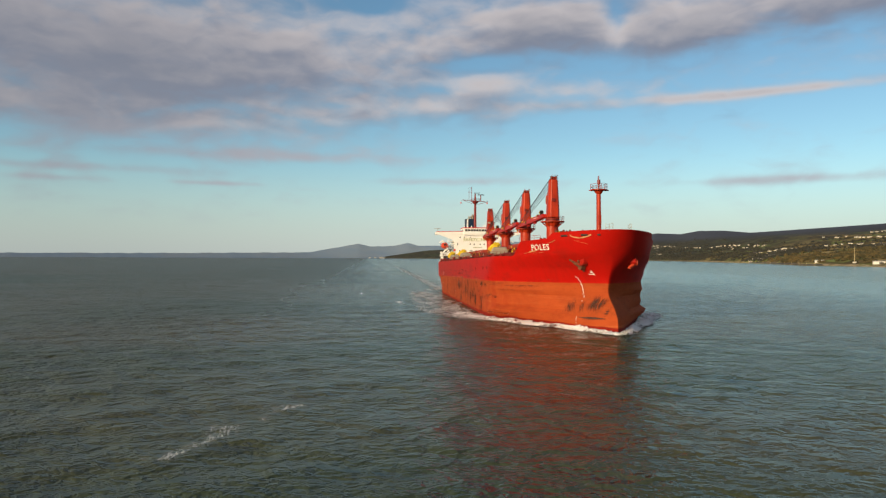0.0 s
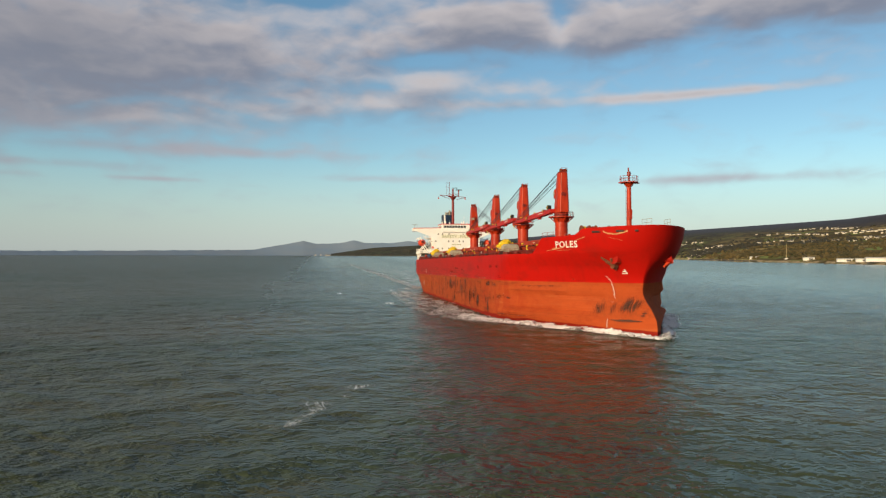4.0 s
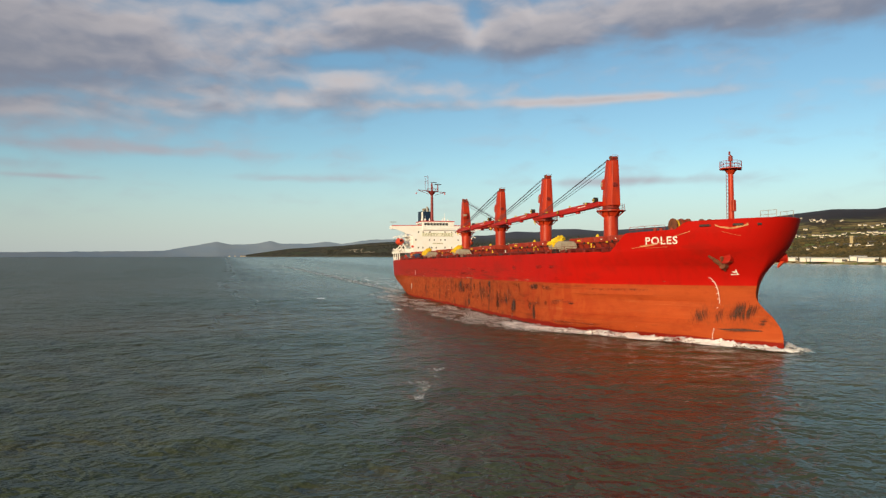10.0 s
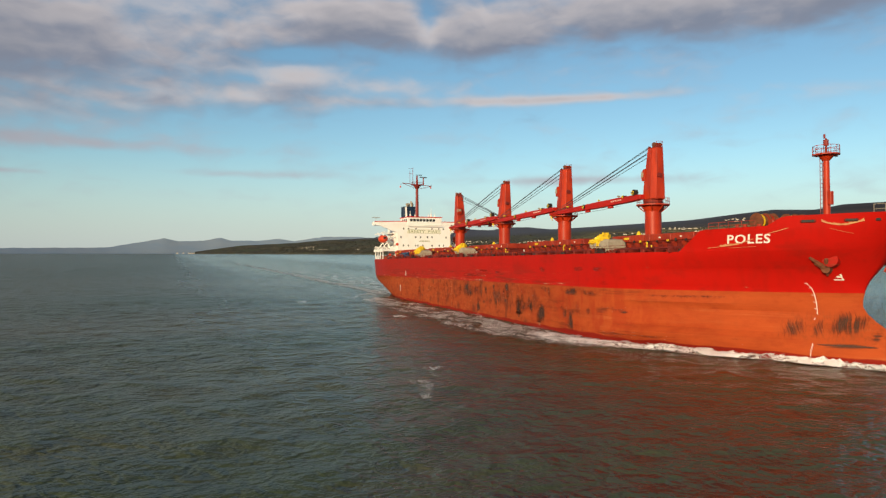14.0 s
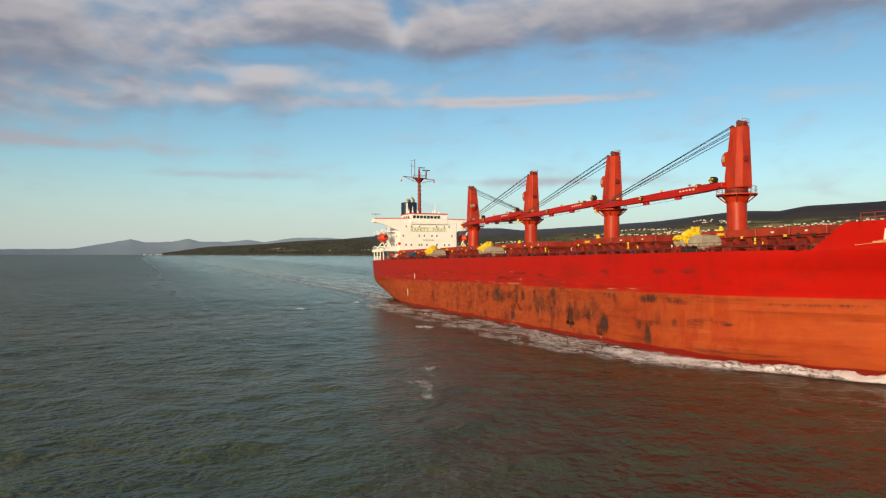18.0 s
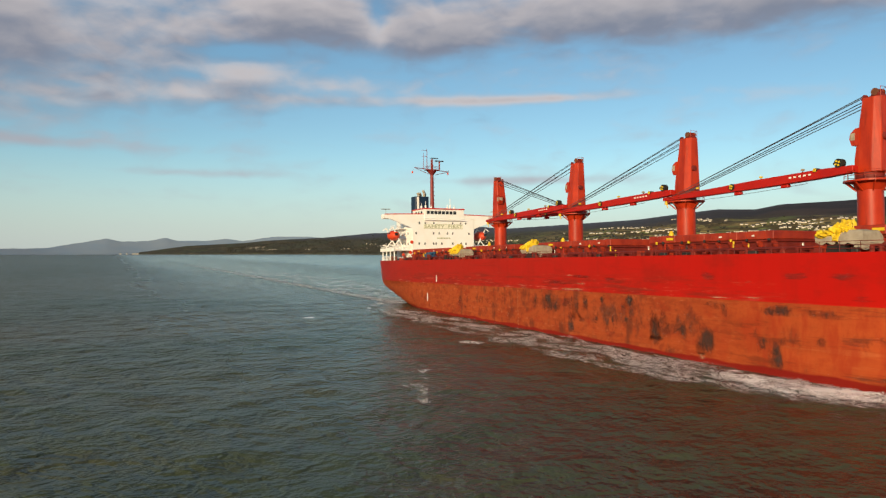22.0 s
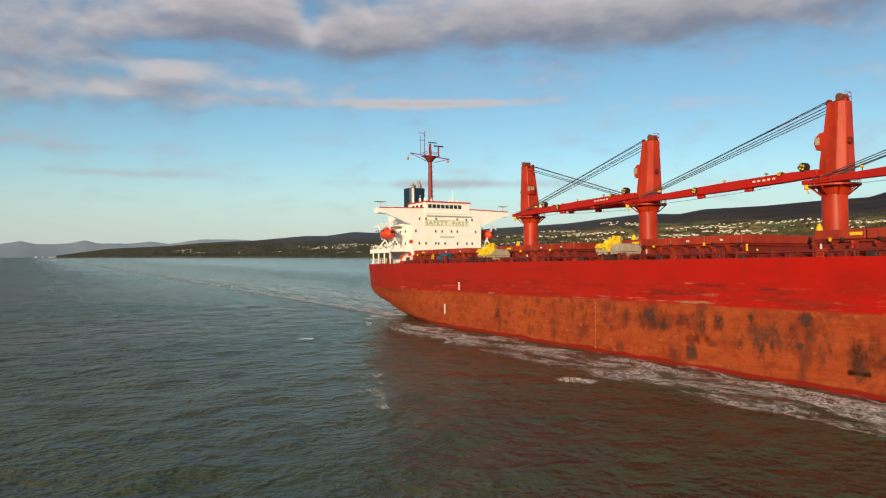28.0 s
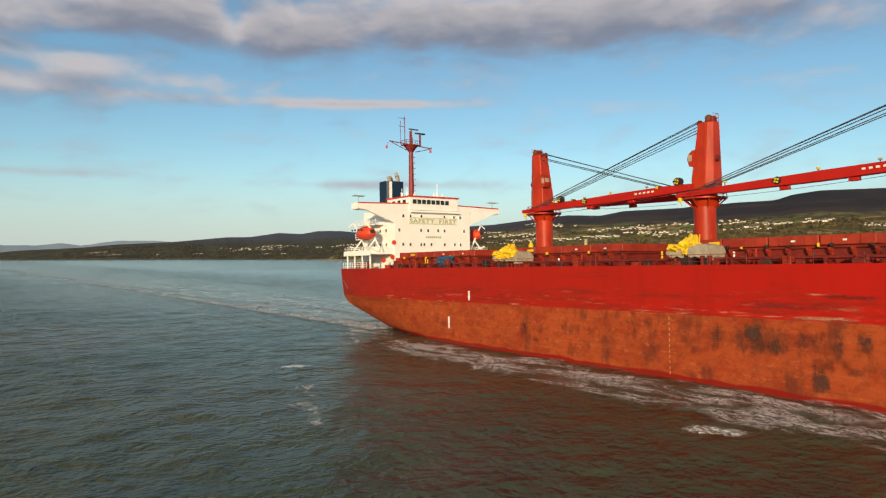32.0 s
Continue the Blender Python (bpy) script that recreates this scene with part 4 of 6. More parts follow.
anchor("anchor", -1, ((75.05, 10.5, 0.0), (75.0, 10.55, 0.45), (74.35, 9.45, 0.55), (73.85, 10.75, 0.35), (73.9, 10.1, 0.55), (74.05, 8.75, 0.45)), M["rustbrown"], (0.95, 0.22))
anchor("anchor", 1, ((75.4, 10.5, 0.1), (75.4, 10.7, 0.6), (75.4, 10.25, 0.95), (75.1, 9.1, 1.25), (75.8, 9.3, 1.2)), M["boat"], (0.7, 0.6))

# fairleads in the bow bulwark
for x, w in ((74.75, 0.8), (78.0, 0.7), (79.6, 0.3)):
    y = half(x, 14.75)
    turn = math.degrees(math.atan2(half(x - 0.3, 14.75) - half(x + 0.3, 14.75), 0.6))
    m = Matrix.Translation((x, -y, 14.75)) @ pose(0, 0, 0, 0, 0, turn)
    lead = part("fairlead", box(B(), -w, w, -0.12, 0.2, -0.2, 0.2, 0.12, m), M["coaming"], ship)
    # no hole is cut: a solid black block gives the opening its darkness
    part("fairlead_dark_inset", box(B(), -w * 0.8, w * 0.8, -0.15, 0.1, -0.12, 0.12, 0.05, m), M["black"], lead)

# ---- hatches ----
CRANES = (38.6, 10.95, -16.3, -43.9)
HATCHES = ((42.6, 60.5), (15.0, 34.8), (-12.4, 7.0), (-39.8, -20.2), (-68.5, -47.8))
for x0, x1 in HATCHES:
    bm = B()
    box(bm, x0, x1, -10.2, 10.2, DECK - 0.05, 13.15)
    box(bm, x0 - 0.25, x1 + 0.25, -10.5, 10.5, 13.0, 13.2)
    co = part("hatch_coaming", bm, M["coaming"], ship, "red oxide hatch coaming with stays")
    n = int((x1 - x0) / 1.9)
    for i in range(n + 1):
        x = x0 + (x1 - x0) * i / n
        bm = B()
        prism(bm, ((-10.2, 13.05), (-10.95, 13.05), (-10.95, 12.85), (-10.55, 12.3), (-10.85, DECK), (-10.2, DECK)), x - 0.1, x + 0.1, "x")
        part("coaming_stay", bm, M["hatch"], co)
    for k in range(4):
        a = x0 + (x1 - x0) * k / 4
        b = x0 + (x1 - x0) * (k + 1) / 4
        bm = B()
        box(bm, a + 0.06, b - 0.06, -10.7, 10.7, 13.25, 14.2, 0.08)
        for j in range(1, 4):
            xx = a + (b - a) * j / 4
            box(bm, xx - 0.07, xx + 0.07, -10.78, 10.78, 13.3, 14.1)
        part("hatch_cover", bm, M["hatch"], ship, "red oxide steel hatch cover panel")
    for k, (f, w) in enumerate(((0.18, 1.3), (0.62, 1.0), (0.86, 0.8))):
        bm = B()
        xx = x0 + (x1 - x0) * f
        box(bm, xx, xx + w * (0.9 if k == 0 else 0.4), -10.86, -10.8, 13.6, 13.9 if k == 0 else 13.78)
        part("hatch_plate", bm, M["yellow"] if k == 0 else M["letter"], ship)

rnd = random.Random(8)
for x0, x1 in HATCHES:
    for i in range(9):
        xx = x0 + (x1 - x0) * (i + rnd.uniform(0.2, 0.8)) / 9
        # the black blocks paint the shaded gaps under the hatch covers
        part("hatch_edge_block", box(B(), xx, xx + rnd.uniform(0.15, 0.3), -10.95, -10.7, 13.1, 13.1 + rnd.uniform(0.2, 0.4), 0.02), M["black"] if i % 3 else M["yellow"], ship)
    for i in range(6):
        xx = x0 + (x1 - x0) * (i + rnd.uniform(0.2, 0.8)) / 6
        w = rnd.uniform(0.3, 0.9)
        part("deck_box", box(B(), xx, xx + w, -11.9, -11.3, DECK - 0.06, DECK + rnd.uniform(0.5, 1.0), 0.04), M["crane"] if i % 3 == 0 else M["deck"] if i % 3 == 1 else M["rustbrown"], ship)

# deck-edge pipes, bollards and rail
bm = B()
for y, r in ((-13.6, 0.12), (-13.2, 0.09), (-12.6, 0.16)):
    rod(bm, (-66, y, DECK + 0.55), (60, y, DECK + 0.55), r, n=6)
part("deck_pipe", bm, M["deck"], ship, "red pipes along the deck")
rnd = random.Random(3)
for i in range(46):
    x = -66 + i * 2.8 + rnd.uniform(-0.5, 0.5)
    h = rnd.choice((0.5, 0.7, 0.9, 1.2))
    part("pipe_support", box(B(), x - 0.14, x + 0.14, -14.1, -12.4, DECK - 0.06, DECK + 0.5, 0.03), M["deck"], ship)
    if i % 3 == 0:
        e = half(x + 0.5, DECK) - 0.8
        part("deck_locker", box(B(), x - 0.3, x + 0.5, -e, 0.7 - e, DECK - 0.06, DECK + h * 0.8, 0.06), M["black"] if i % 4 == 1 else M["hatch"], ship)
    if i % 5 == 1:
        for dx in (0.0, 0.8):
            e = half(x + dx, DECK) - 0.9
            part("bollard", rod(B(), (x + dx, -e, DECK - 0.06), (x + dx, -e, DECK + h), 0.22, n=8), M["coaming"], ship)
    if i % 4 == 2:
        part("vent_pipe", rod(B(), (x + 1.2, -11.8, DECK - 0.06), (x + 1.2, -11.8, DECK + 1.5), 0.11, n=8), M["yellow"] if i % 8 == 2 else M["crane"], ship)
# added boxes whose dark colour stands in for shadow along the deck edge
for i in range(30):
    x = -62 + i * 4.05 + rnd.uniform(-0.8, 0.8)
    w = rnd.uniform(0.5, 1.1)
    e = half(x + w, DECK) - 0.25
    part("deck_edge_box", box(B(), x, x + w, -e, 0.45 - e, DECK - 0.06, DECK + 0.42, 0.08), M["black"] if i % 3 == 0 else M["coaming"], ship)
for i in range(16):
    x = -60 + i * 7.6 + rnd.uniform(-2, 2)
    part("hydrant", rod(B(), (x, -12.0, DECK - 0.06), (x, -12.0, DECK + rnd.uniform(0.9, 1.5)), 0.1, n=6), M["yellow"] if i % 3 == 0 else M["letter"] if i % 3 == 1 else M["black"], ship)
bm = rail(B(), [(x, -half(x, DECK) + 0.25, DECK) for x in np.arange(-60, 61, 12.0)], 1.0, 0.03, 2.0, 3)
part("deck_rail", bm, M["deck"], ship, "thin red deck-edge railing")

# ---- cranes ----


def crane(x, way, jib_len, jib_y):
    """Pedestal crane. way: -1 points aft, +1 points forward."""
    ped = B()
    rod(ped, (x, 0, DECK - 0.1), (x, 0, 19.55), 1.34, 1.3, 28)
    rod(ped, (x, 0, 18.6), (x, 0, 19.5), 1.36, 1.8, 28)
    base = part("crane_pedestal", ped, M["crane"], ship, "orange-red deck crane on a round pedestal", smooth=True)
    bm = B()
    rod(bm, (x, 0, 19.5), (x, 0, 19.68), 2.65, n=24)
    for i in range(8):
        a = i * math.pi / 4
        rod(bm, (x + 1.35 * math.cos(a), 1.35 * math.sin(a), 18.5), (x + 2.5 * math.cos(a), 2.5 * math.sin(a), 19.5), 0.09, n=5)
    part("platform", bm, M["crane"], base)
    ring = [(x + 2.55 * math.cos(i * math.pi / 8), 2.55 * math.sin(i * math.pi / 8), 19.68) for i in range(17)]
    part("platform_rail", rail(B(), ring, 1.0, 0.03, 1.2, 2), M["crane"], base)
    bm = B()
    rod(bm, (x, 0, 19.68), (x, 0, 20.5), 1.5, n=28)
    part("slewing_ring", bm, M["deck"], base, smooth=True)
    # the house tapers to its head and is cut back on the side away from the jib
    w = way
    jx, x = x, x - way * 0.5
    bm = B()
    low = [(x + w * 1.5, -1.2), (x + w * 1.5, 1.2), (x - w * 0.5, 1.35), (x - w * 1.4, 0.85), (x - w * 1.4, -0.85), (x - w * 0.5, -1.35)]
    tx = x - w * 0.15
    top = [(tx + w * 0.8, -0.85), (tx + w * 0.8, 0.85), (tx - w * 0.5, 0.95), (tx - w * 1.2, 0.6), (tx - w * 1.2, -0.6), (tx - w * 0.5, -0.95)]
    mid = [(x + w * 1.48, -1.2), (x + w * 1.48, 1.2), (x - w * 0.5, 1.35), (x - w * 1.4, 0.85), (x - w * 1.4, -0.85), (x - w * 0.5, -1.35)]
    vs = [[bm.verts.new((p[0], p[1], z)) for p in ring_] for ring_, z in ((low, 20.45), (mid, 22.0), (top, 28.75))]
    fs = [bm.faces.new(vs[0]), bm.faces.new(vs[2])]
    for a, b in zip(vs, vs[1:]):
        for i in range(6):
            fs.append(bm.faces.new((a[i], a[(i + 1) % 6], b[(i + 1) % 6], b[i])))
    bmesh.ops.recalc_face_normals(bm, faces=fs)
    bmesh.ops.bevel(bm, geom=list(bm.edges), offset=0.07, segments=1, affect="EDGES")
    part("crane_house", bm, M["crane"], base)
    bm = B()
    prism(bm, ((x - w * 1.2, 28.7), (x - w * 0.05, 28.7), (x - w * 0.45, 29.55), (x - w * 0.8, 29.55)), -0.6, 0.6)
    part("head_frame", bm, M["coaming"], base)
    for y in (-0.55, 0.55):
        part("head_sheave", rod(B(), (tx + w * 0.7, y - 0.1, 28.75), (tx + w * 0.7, y + 0.1, 28.75), 0.38, n=14), M["coaming"], base)
        part("head_sheave", rod(B(), (x - w * 0.6, y - 0.12, 29.25), (x - w * 0.6, y + 0.12, 29.25), 0.4, n=14), M["rustbrown"], base)
    part("head_rail", rail(B(), [(tx - w * 1.1, -0.6, 28.75), (tx - w * 1.1, 0.6, 28.75), (tx - w * 0.5, 0.9, 28.75)], 1.0, 0.03, 0.9, 2), M["crane"], base)
    # cab on the jib side
    bm = B()
    prism(bm, ((x + w * 0.9, 23.6), (x + w * 1.75, 23.6), (x + w * 2.0, 24.4), (x + w * 1.9, 25.0), (x + w * 1.3, 25.5), (x + w * 0.9, 25.5)), -1.2, -0.1)
    cab = part("cab", bm, M["crane"], base)
    bm = B()
    xa, xb = sorted((x + w * 1.9, x + w * 2.02))
    box(bm, xa, xb, -1.05, -0.3, 24.35, 24.95)
    xa, xb = sorted((x + w * 1.35, x + w * 1.85))
    box(bm, xa, xb, -1.25, -1.2, 24.2, 25.0)
    part("cab_window", bm, M["tarp"], base)
    bm = B()
    rod(bm, (x - w * 1.2, -0.3, 24.3), (x - w * 1.7, -0.3, 24.3), 0.45, 0.35, 14)
    part("vent", bm, M["deck"], base)
    # jib
    x = jx
    x0, x1 = x + w * 0.5, x + w * jib_len
    zt = 20.05 - 0.0
    bm = B()
    secs = ((0.0, 0.4, 0.5), (0.12, 0.52, 0.55), (0.4, 0.55, 0.55), (0.75, 0.42, 0.45), (1.0, 0.24, 0.35))
    ring_prev = None
    for t, h, wd in secs:
        xx = x0 + (x1 - x0) * t
        zc = 20.95 + (zt - 20.95) * t
        r = [bm.verts.new((xx, jib_y + a * wd, zc + b * h)) for a, b in ((-1, -1), (1, -1), (1, 1), (-1, 1))]
        if ring_prev:
            for i in range(4):
                bm.faces.new((ring_prev[i], ring_prev[(i + 1) % 4], r[(i + 1) % 4], r[i]))
        else:
            bm.faces.new(r)
        ring_prev = r
    bm.faces.new(ring_prev[::-1])
    bmesh.ops.recalc_face_normals(bm, faces=bm.faces)
    bmesh.ops.bevel(bm, geom=list(bm.edges), offset=0.05, segments=1, affect="EDGES")
    part("jib", bm, M["jib"], base, "long red box-section jib resting level")
    for f in (0.30, 0.54):
        bm = B()
        xx = x0 + (x1 - x0) * f
        zc = 20.95 + (zt - 20.95) * f
        box(bm, xx - 0.5, xx + 0.5, jib_y - 0.3, jib_y + 0.3, zc - 0.95, zc - 0.55, 0.05)
        part("jib_foot", bm, M["jib"], base)
    for f, s in ((0.055, 0.52), (0.15, 0.24), (0.56, 0.44)):
        bm = B()
        xx = x0 + (x1 - x0) * f
        zc = 20.95 + (zt - 20.95) * f + (0.85 if f < 0.1 else 0.5 if f < 0.2 else 0.12)
        for y in (-0.5, -0.25, 0.0):
            rod(bm, (xx, jib_y - 0.08 + y, zc), (xx, jib_y + 0.08 + y, zc), s, n=14)
        box(bm, xx - s, xx + s, jib_y - 0.7, jib_y - 0.62, zc - 0.12, zc + 0.12)
        blk = part("hook_block", bm, M["black"], base, "black sheave block with yellow cheeks")
        for q in range(4):
            a = q * 1.57 + 0.5
            plate = box(B(), xx + 0.45 * s * math.cos(a) - 0.11, xx + 0.45 * s * math.cos(a) + 0.11, jib_y - 0.74, jib_y - 0.705, zc + 0.5 * s * math.sin(a) - 0.10, zc + 0.5 * s * math.sin(a) + 0.10)
            part("cheek_plate", plate, M["yellow"], base)
    for k in range(5):
        xx, zc = x0 + (x1 - x0) * (0.17 + 0.022 * k), 20.95 + (zt - 20.95) * (0.17 + 0.022 * k)
        part("jib_marking", box(B(), min(xx, xx + w * 0.34), max(xx, xx + w * 0.34), jib_y - 0.585, jib_y - 0.55, zc - 0.02, zc + 0.18), M["letter"], base)
    # luffing and hoist wires from the head to the jib
    tip = x + w * (jib_len - 2.6)
    for y, z0, z1, dx in ((-0.6, 29.0, 20.35, 0.8), (-0.45, 28.9, 20.35, 1.0), (0.5, 28.85, 20.3, 0.9), (0.6, 28.1, 20.25, 0.1), (-0.6, 28.0, 20.2, 0.0)):
        bm = rod(B(), (x + w * (0.1 if z0 > 28.5 else 0.3), y, z0), (tip + w * dx, jib_y + y * 0.5, z1), 0.055, n=6)
        part("wire", bm, M["wire"], base)
    sag = B()
    pts = [(x0 + (x1 - x0) * t, jib_y, 20.35 - 0.9 * t - 3.2 * t * (1 - t) * 0.45) for t in (0.2, 0.35, 0.5, 0.65, 0.8)]
    for a, b in zip(pts, pts[1:]):
        rod(sag, a, b, 0.025, n=4)
    part("slack_wire", sag, M["wire"], base)
    for f in (0.22, 0.42, 0.78):
        xx, zc = x0 + (x1 - x0) * f, 20.95 + (zt - 20.95) * f
        lamp = part("jib_lamp", rod(B(), (xx, jib_y, zc + 0.4), (xx, jib_y, zc + 0.85), 0.05, n=6), M["black"], base)
        part("lamp_head", box(B(), xx - 0.14, xx + 0.14, jib_y - 0.2, jib_y + 0.2, zc + 0.75, zc + 0.98, 0.03), M["yellow"] if f > 0.4 else M["tarp"], base)
    tipx = x1 - w * 0.4
    part("cargo_hook", rod(B(), (tipx, jib_y, zt - 0.2), (tipx, jib_y, zt - 0.75), 0.22, 0.3, 10), M["yellow"], base, "yellow cargo hook at the jib end")
    part("hook_stem", rod(B(), (tipx, jib_y, zt - 0.7), (tipx + 0.25, jib_y, zt - 1.25), 0.09, n=6), M["yellow"], base)
    return base


for x in CRANES:
    bm = rod(B(), (x - 0.2, -2.7, DECK - 0.05), (x - 0.2, -2.7, 14.5), 0.2, n=12)
    vent = part("ventilator", bm, M["crane"], ship, "yellow hooded ventilator beside the crane")
    bm = rod(B(), (x - 0.2, -2.7, 14.3), (x - 0.2, -2.7, 14.85), 0.40, 0.36, 14)
    rod(bm, (x - 0.2, -2.7, 14.85), (x - 0.2, -2.7, 15.3), 0.36, 0.14, 14)
    part("ventilator_hood", bm, M["yellow"], vent, smooth=True)


crane(CRANES[0], -1, 30.2, -1.7)
crane(CRANES[1], -1, 29.8, -1.9)
crane(CRANES[2], -1, 30.2, -1.9)
crane(CRANES[3], 1, 28.0, 1.9)

# ---- forecastle gear ----
bm = B()
rod(bm, (71.0, -0.1, 13.65), (71.0, -0.1, 22.9), 0.42, 0.34, 18)
rod(bm, (71.0, -0.1, 22.3), (71.0, -0.1, 22.95), 0.42, 0.9, 14)
fmast = part("foremast", bm, M["crane"], ship, "orange-red foremast with a railed lookout platform", smooth=True)
bm = B()
rod(bm, (71.0, -0.1, 22.95), (71.0, -0.1, 23.1), 1.5, n=16)
rod(bm, (71.0, -1.9, 22.95), (71.0, 1.7, 22.95), 0.09, n=6)
part("platform", bm, M["crane"], fmast)
part("platform_rail", rail(B(), [(71.0 + 1.45 * math.cos(i * math.pi / 6), -0.1 + 1.45 * math.sin(i * math.pi / 6), 23.1) for i in range(13)], 0.95, 0.03, 1.0, 2), M["crane"], fmast)
bm = B()
rod(bm, (71.0, -0.1, 23.1), (71.0, -0.1, 25.0), 0.16, 0.1, 8)
rod(bm, (71.0, -0.1, 24.1), (71.0, -0.1, 24.8), 0.3, n=10)
rod(bm, (70.8, -0.1, 25.0), (70.8, -0.1, 25.5), 0.12, n=8)
part("mast_light", bm, M["mast"], fmast)
bm = B()
box(bm, 71.3, 71.8, -0.4, 0.1, 17.0, 18.6, 0.05)
part("mast_box", bm, M["crane"], fmast)
bm = B()
for y in (-0.2, 0.2):
    rod(bm, (70.3, y - 0.1, 13.7), (70.3, y - 0.1, 23), 0.04, n=5)
for i in range(18):
    rod(bm, (70.3, -0.3, 14.4 + i * 0.48), (70.3, 0.1, 14.4 + i * 0.48), 0.03, n=4)
part("ladder", bm, M["mast"], fmast)


def windlass(x, y):
    bm = B()
    box(bm, x - 1.4, x + 1.4, y - 1.2, y + 1.2, 13.65, 14.2, 0.08)
    base = part("windlass", bm, M["deck"], ship, "rusty mooring winch drums on the forecastle")
    bm = B()
    rod(bm, (x - 0.7, y - 1.3, 15.2), (x - 0.7, y - 0.1, 15.2), 0.8, n=18)
    rod(bm, (x - 0.7, y + 0.1, 15.2), (x - 0.7, y + 1.1, 15.2), 0.7, n=18)
    part("drum", bm, M["rustbrown"], base)
    for yy in (-1.4, 0.0, 1.15):
        bm = B()
        rod(bm, (x - 0.7, y + yy, 15.2), (x - 0.7, y + yy + 0.1, 15.2), 1.05, n=18)
        part("flange", bm, M["rustbrown"], base)
    bm = B()
    box(bm, x + 0.4, x + 1.2, y - 0.7, y + 0.7, 14.1, 15.4, 0.1)
    part("gear_case", bm, M["hatch"], base)
    for k in range(3):
        part("brake_band", rod(B(), (x - 0.7, y - 0.95 + k * 0.75, 15.2), (x - 0.7, y - 0.8 + k * 0.75, 15.2), 0.9, n=16), M["yellow"] if k == 0 else M["hatch"], base)


for x, y in ((67.4, -5.3), (67.2, -0.3)):
    windlass(x, y)
part("bow_rail", rail(B(), [(77.8, -1.2, 14.95), (80.2, -0.8, 14.95)], 1.6, 0.03, 1.1, 3), M["tarp"], ship)
part("bow_rail", rail(B(), [(76.8, 3.0, 14.95), (79.4, 2.6, 14.95)], 1.6, 0.03, 1.1, 3), M["tarp"], ship)
for x in (66.4, 67.2, 68.6, 74.6, 76.0):
    bm = B()
    rod(bm, (x, -9.6 + (x - 66) * 0.55, 13.65), (x, -9.6 + (x - 66) * 0.55, 14.75), 0.24, n=10)
    part("bollard", bm, M["hatch"], ship)
bm = rail(B(), [(65.9, -13.2, 14.1), (67.8, -12.0, 14.2), (70.2, -10.4, 14.25)], 0.8, 0.03, 1.2, 2)
part("forecastle_rail", bm, M["hatch"], ship)

# ---- superstructure ----
FX = -73.0
bm = B()
box(bm, -84.0, FX, -8.8, 8.6, DECK - 0.05, 22.2, 0.05)
house = part("superstructure", bm, M["white"], ship, "cream white accommodation block with small square windows")
bm = B()
box(bm, -80.5, FX + 0.25, -5.6, 5.6, 22.2, 24.6, 0.06)
part("wheelhouse", bm, M["white"], house)
bm = B()
box(bm, -80.7, FX + 0.45, -5.75, 5.75, 24.6, 24.85)
part("roof_edge", bm, M["stripe"], house)
bm = B()
box(bm, FX + 0.25, FX + 0.7, -5.6, 5.6, 21.75, 21.95)
part("window_ledge", bm, M["white"], house)
for i in range(9):
    y = -4.5 + i * 1.06
    if i in (8,):
        continue
    bm = B()
    box(bm, FX + 0.22, FX + 0.3, y - 0.42, y + 0.42, 23.35, 24.15)
    part("bridge_window", bm, M["glass"], house)
for side in (-1, 1):
    for i in range(3):
        bm = B()
        xx = -74.5 - i * 1.8
        box(bm, xx - 0.5, xx + 0.5, side * 5.6 - 0.04, side * 5.6 + 0.04, 23.35, 24.15)
        part("bridge_window", bm, M["glass"], house)
for side in (-1, 1):
    # bridge wing with a sloping underside
    bm = B()
    o = ((side * 8.7, 19.7), (side * 14.6, 21.9), (side * 16.3, 22.15), (side * 16.3, 23.0), (side * 5.6, 23.25), (side * 5.6, 22.2), (side * 8.7, 22.2))
    prism(bm, o, FX - 0.35, FX + 0.02, "x")
    prism(bm, ((side * 8.7, 22.0), (side * 16.3, 22.0), (side * 16.3, 22.2), (side * 8.7, 22.2)), FX - 2.2, FX - 0.35, "x")
    prism(bm, ((side * 16.1, 22.2), (side * 16.3, 22.2), (side * 16.3, 23.1), (side * 16.1, 23.1)), FX - 2.2, FX - 0.35, "x")
    prism(bm, ((side * 8.7, 22.2), (side * 16.1, 22.2), (side * 16.1, 23.1), (side * 8.7, 23.1)), FX - 2.4, FX - 2.2, "x")
    part("bridge_wing", bm, M["white"], house)
    bm = B()
    prism(bm, ((side * 5.7, 23.25), (side * 16.0, 23.0), (side * 16.0, 23.22), (side * 5.7, 23.47)), FX - 0.42, FX + 0.06, "x")
    part("wing_stripe", bm, M["stripe"], house)
    bm = B()
    box(bm, FX - 1.8, FX - 0.6, side * 15.4 - 1.1, side * 15.4 + 1.1, 24.35, 24.45)
    rod(bm, (FX - 1.2, side * 15.4, 22.2), (FX - 1.2, side * 15.4, 24.4), 0.05, n=6)
    part("wing_awning", bm, M["tarp"], house)
WIN = {21.05: (-6.9, -5.3, -2.9, 2.4, 4.7, 6.2), 18.45: (-7.8, -3.0, -1.4, 0.9, 2.4, 7.1), 15.85: (-7.0, -5.4, -3.0, -2.3, -0.7, 2.4, 4.8, 6.2)}
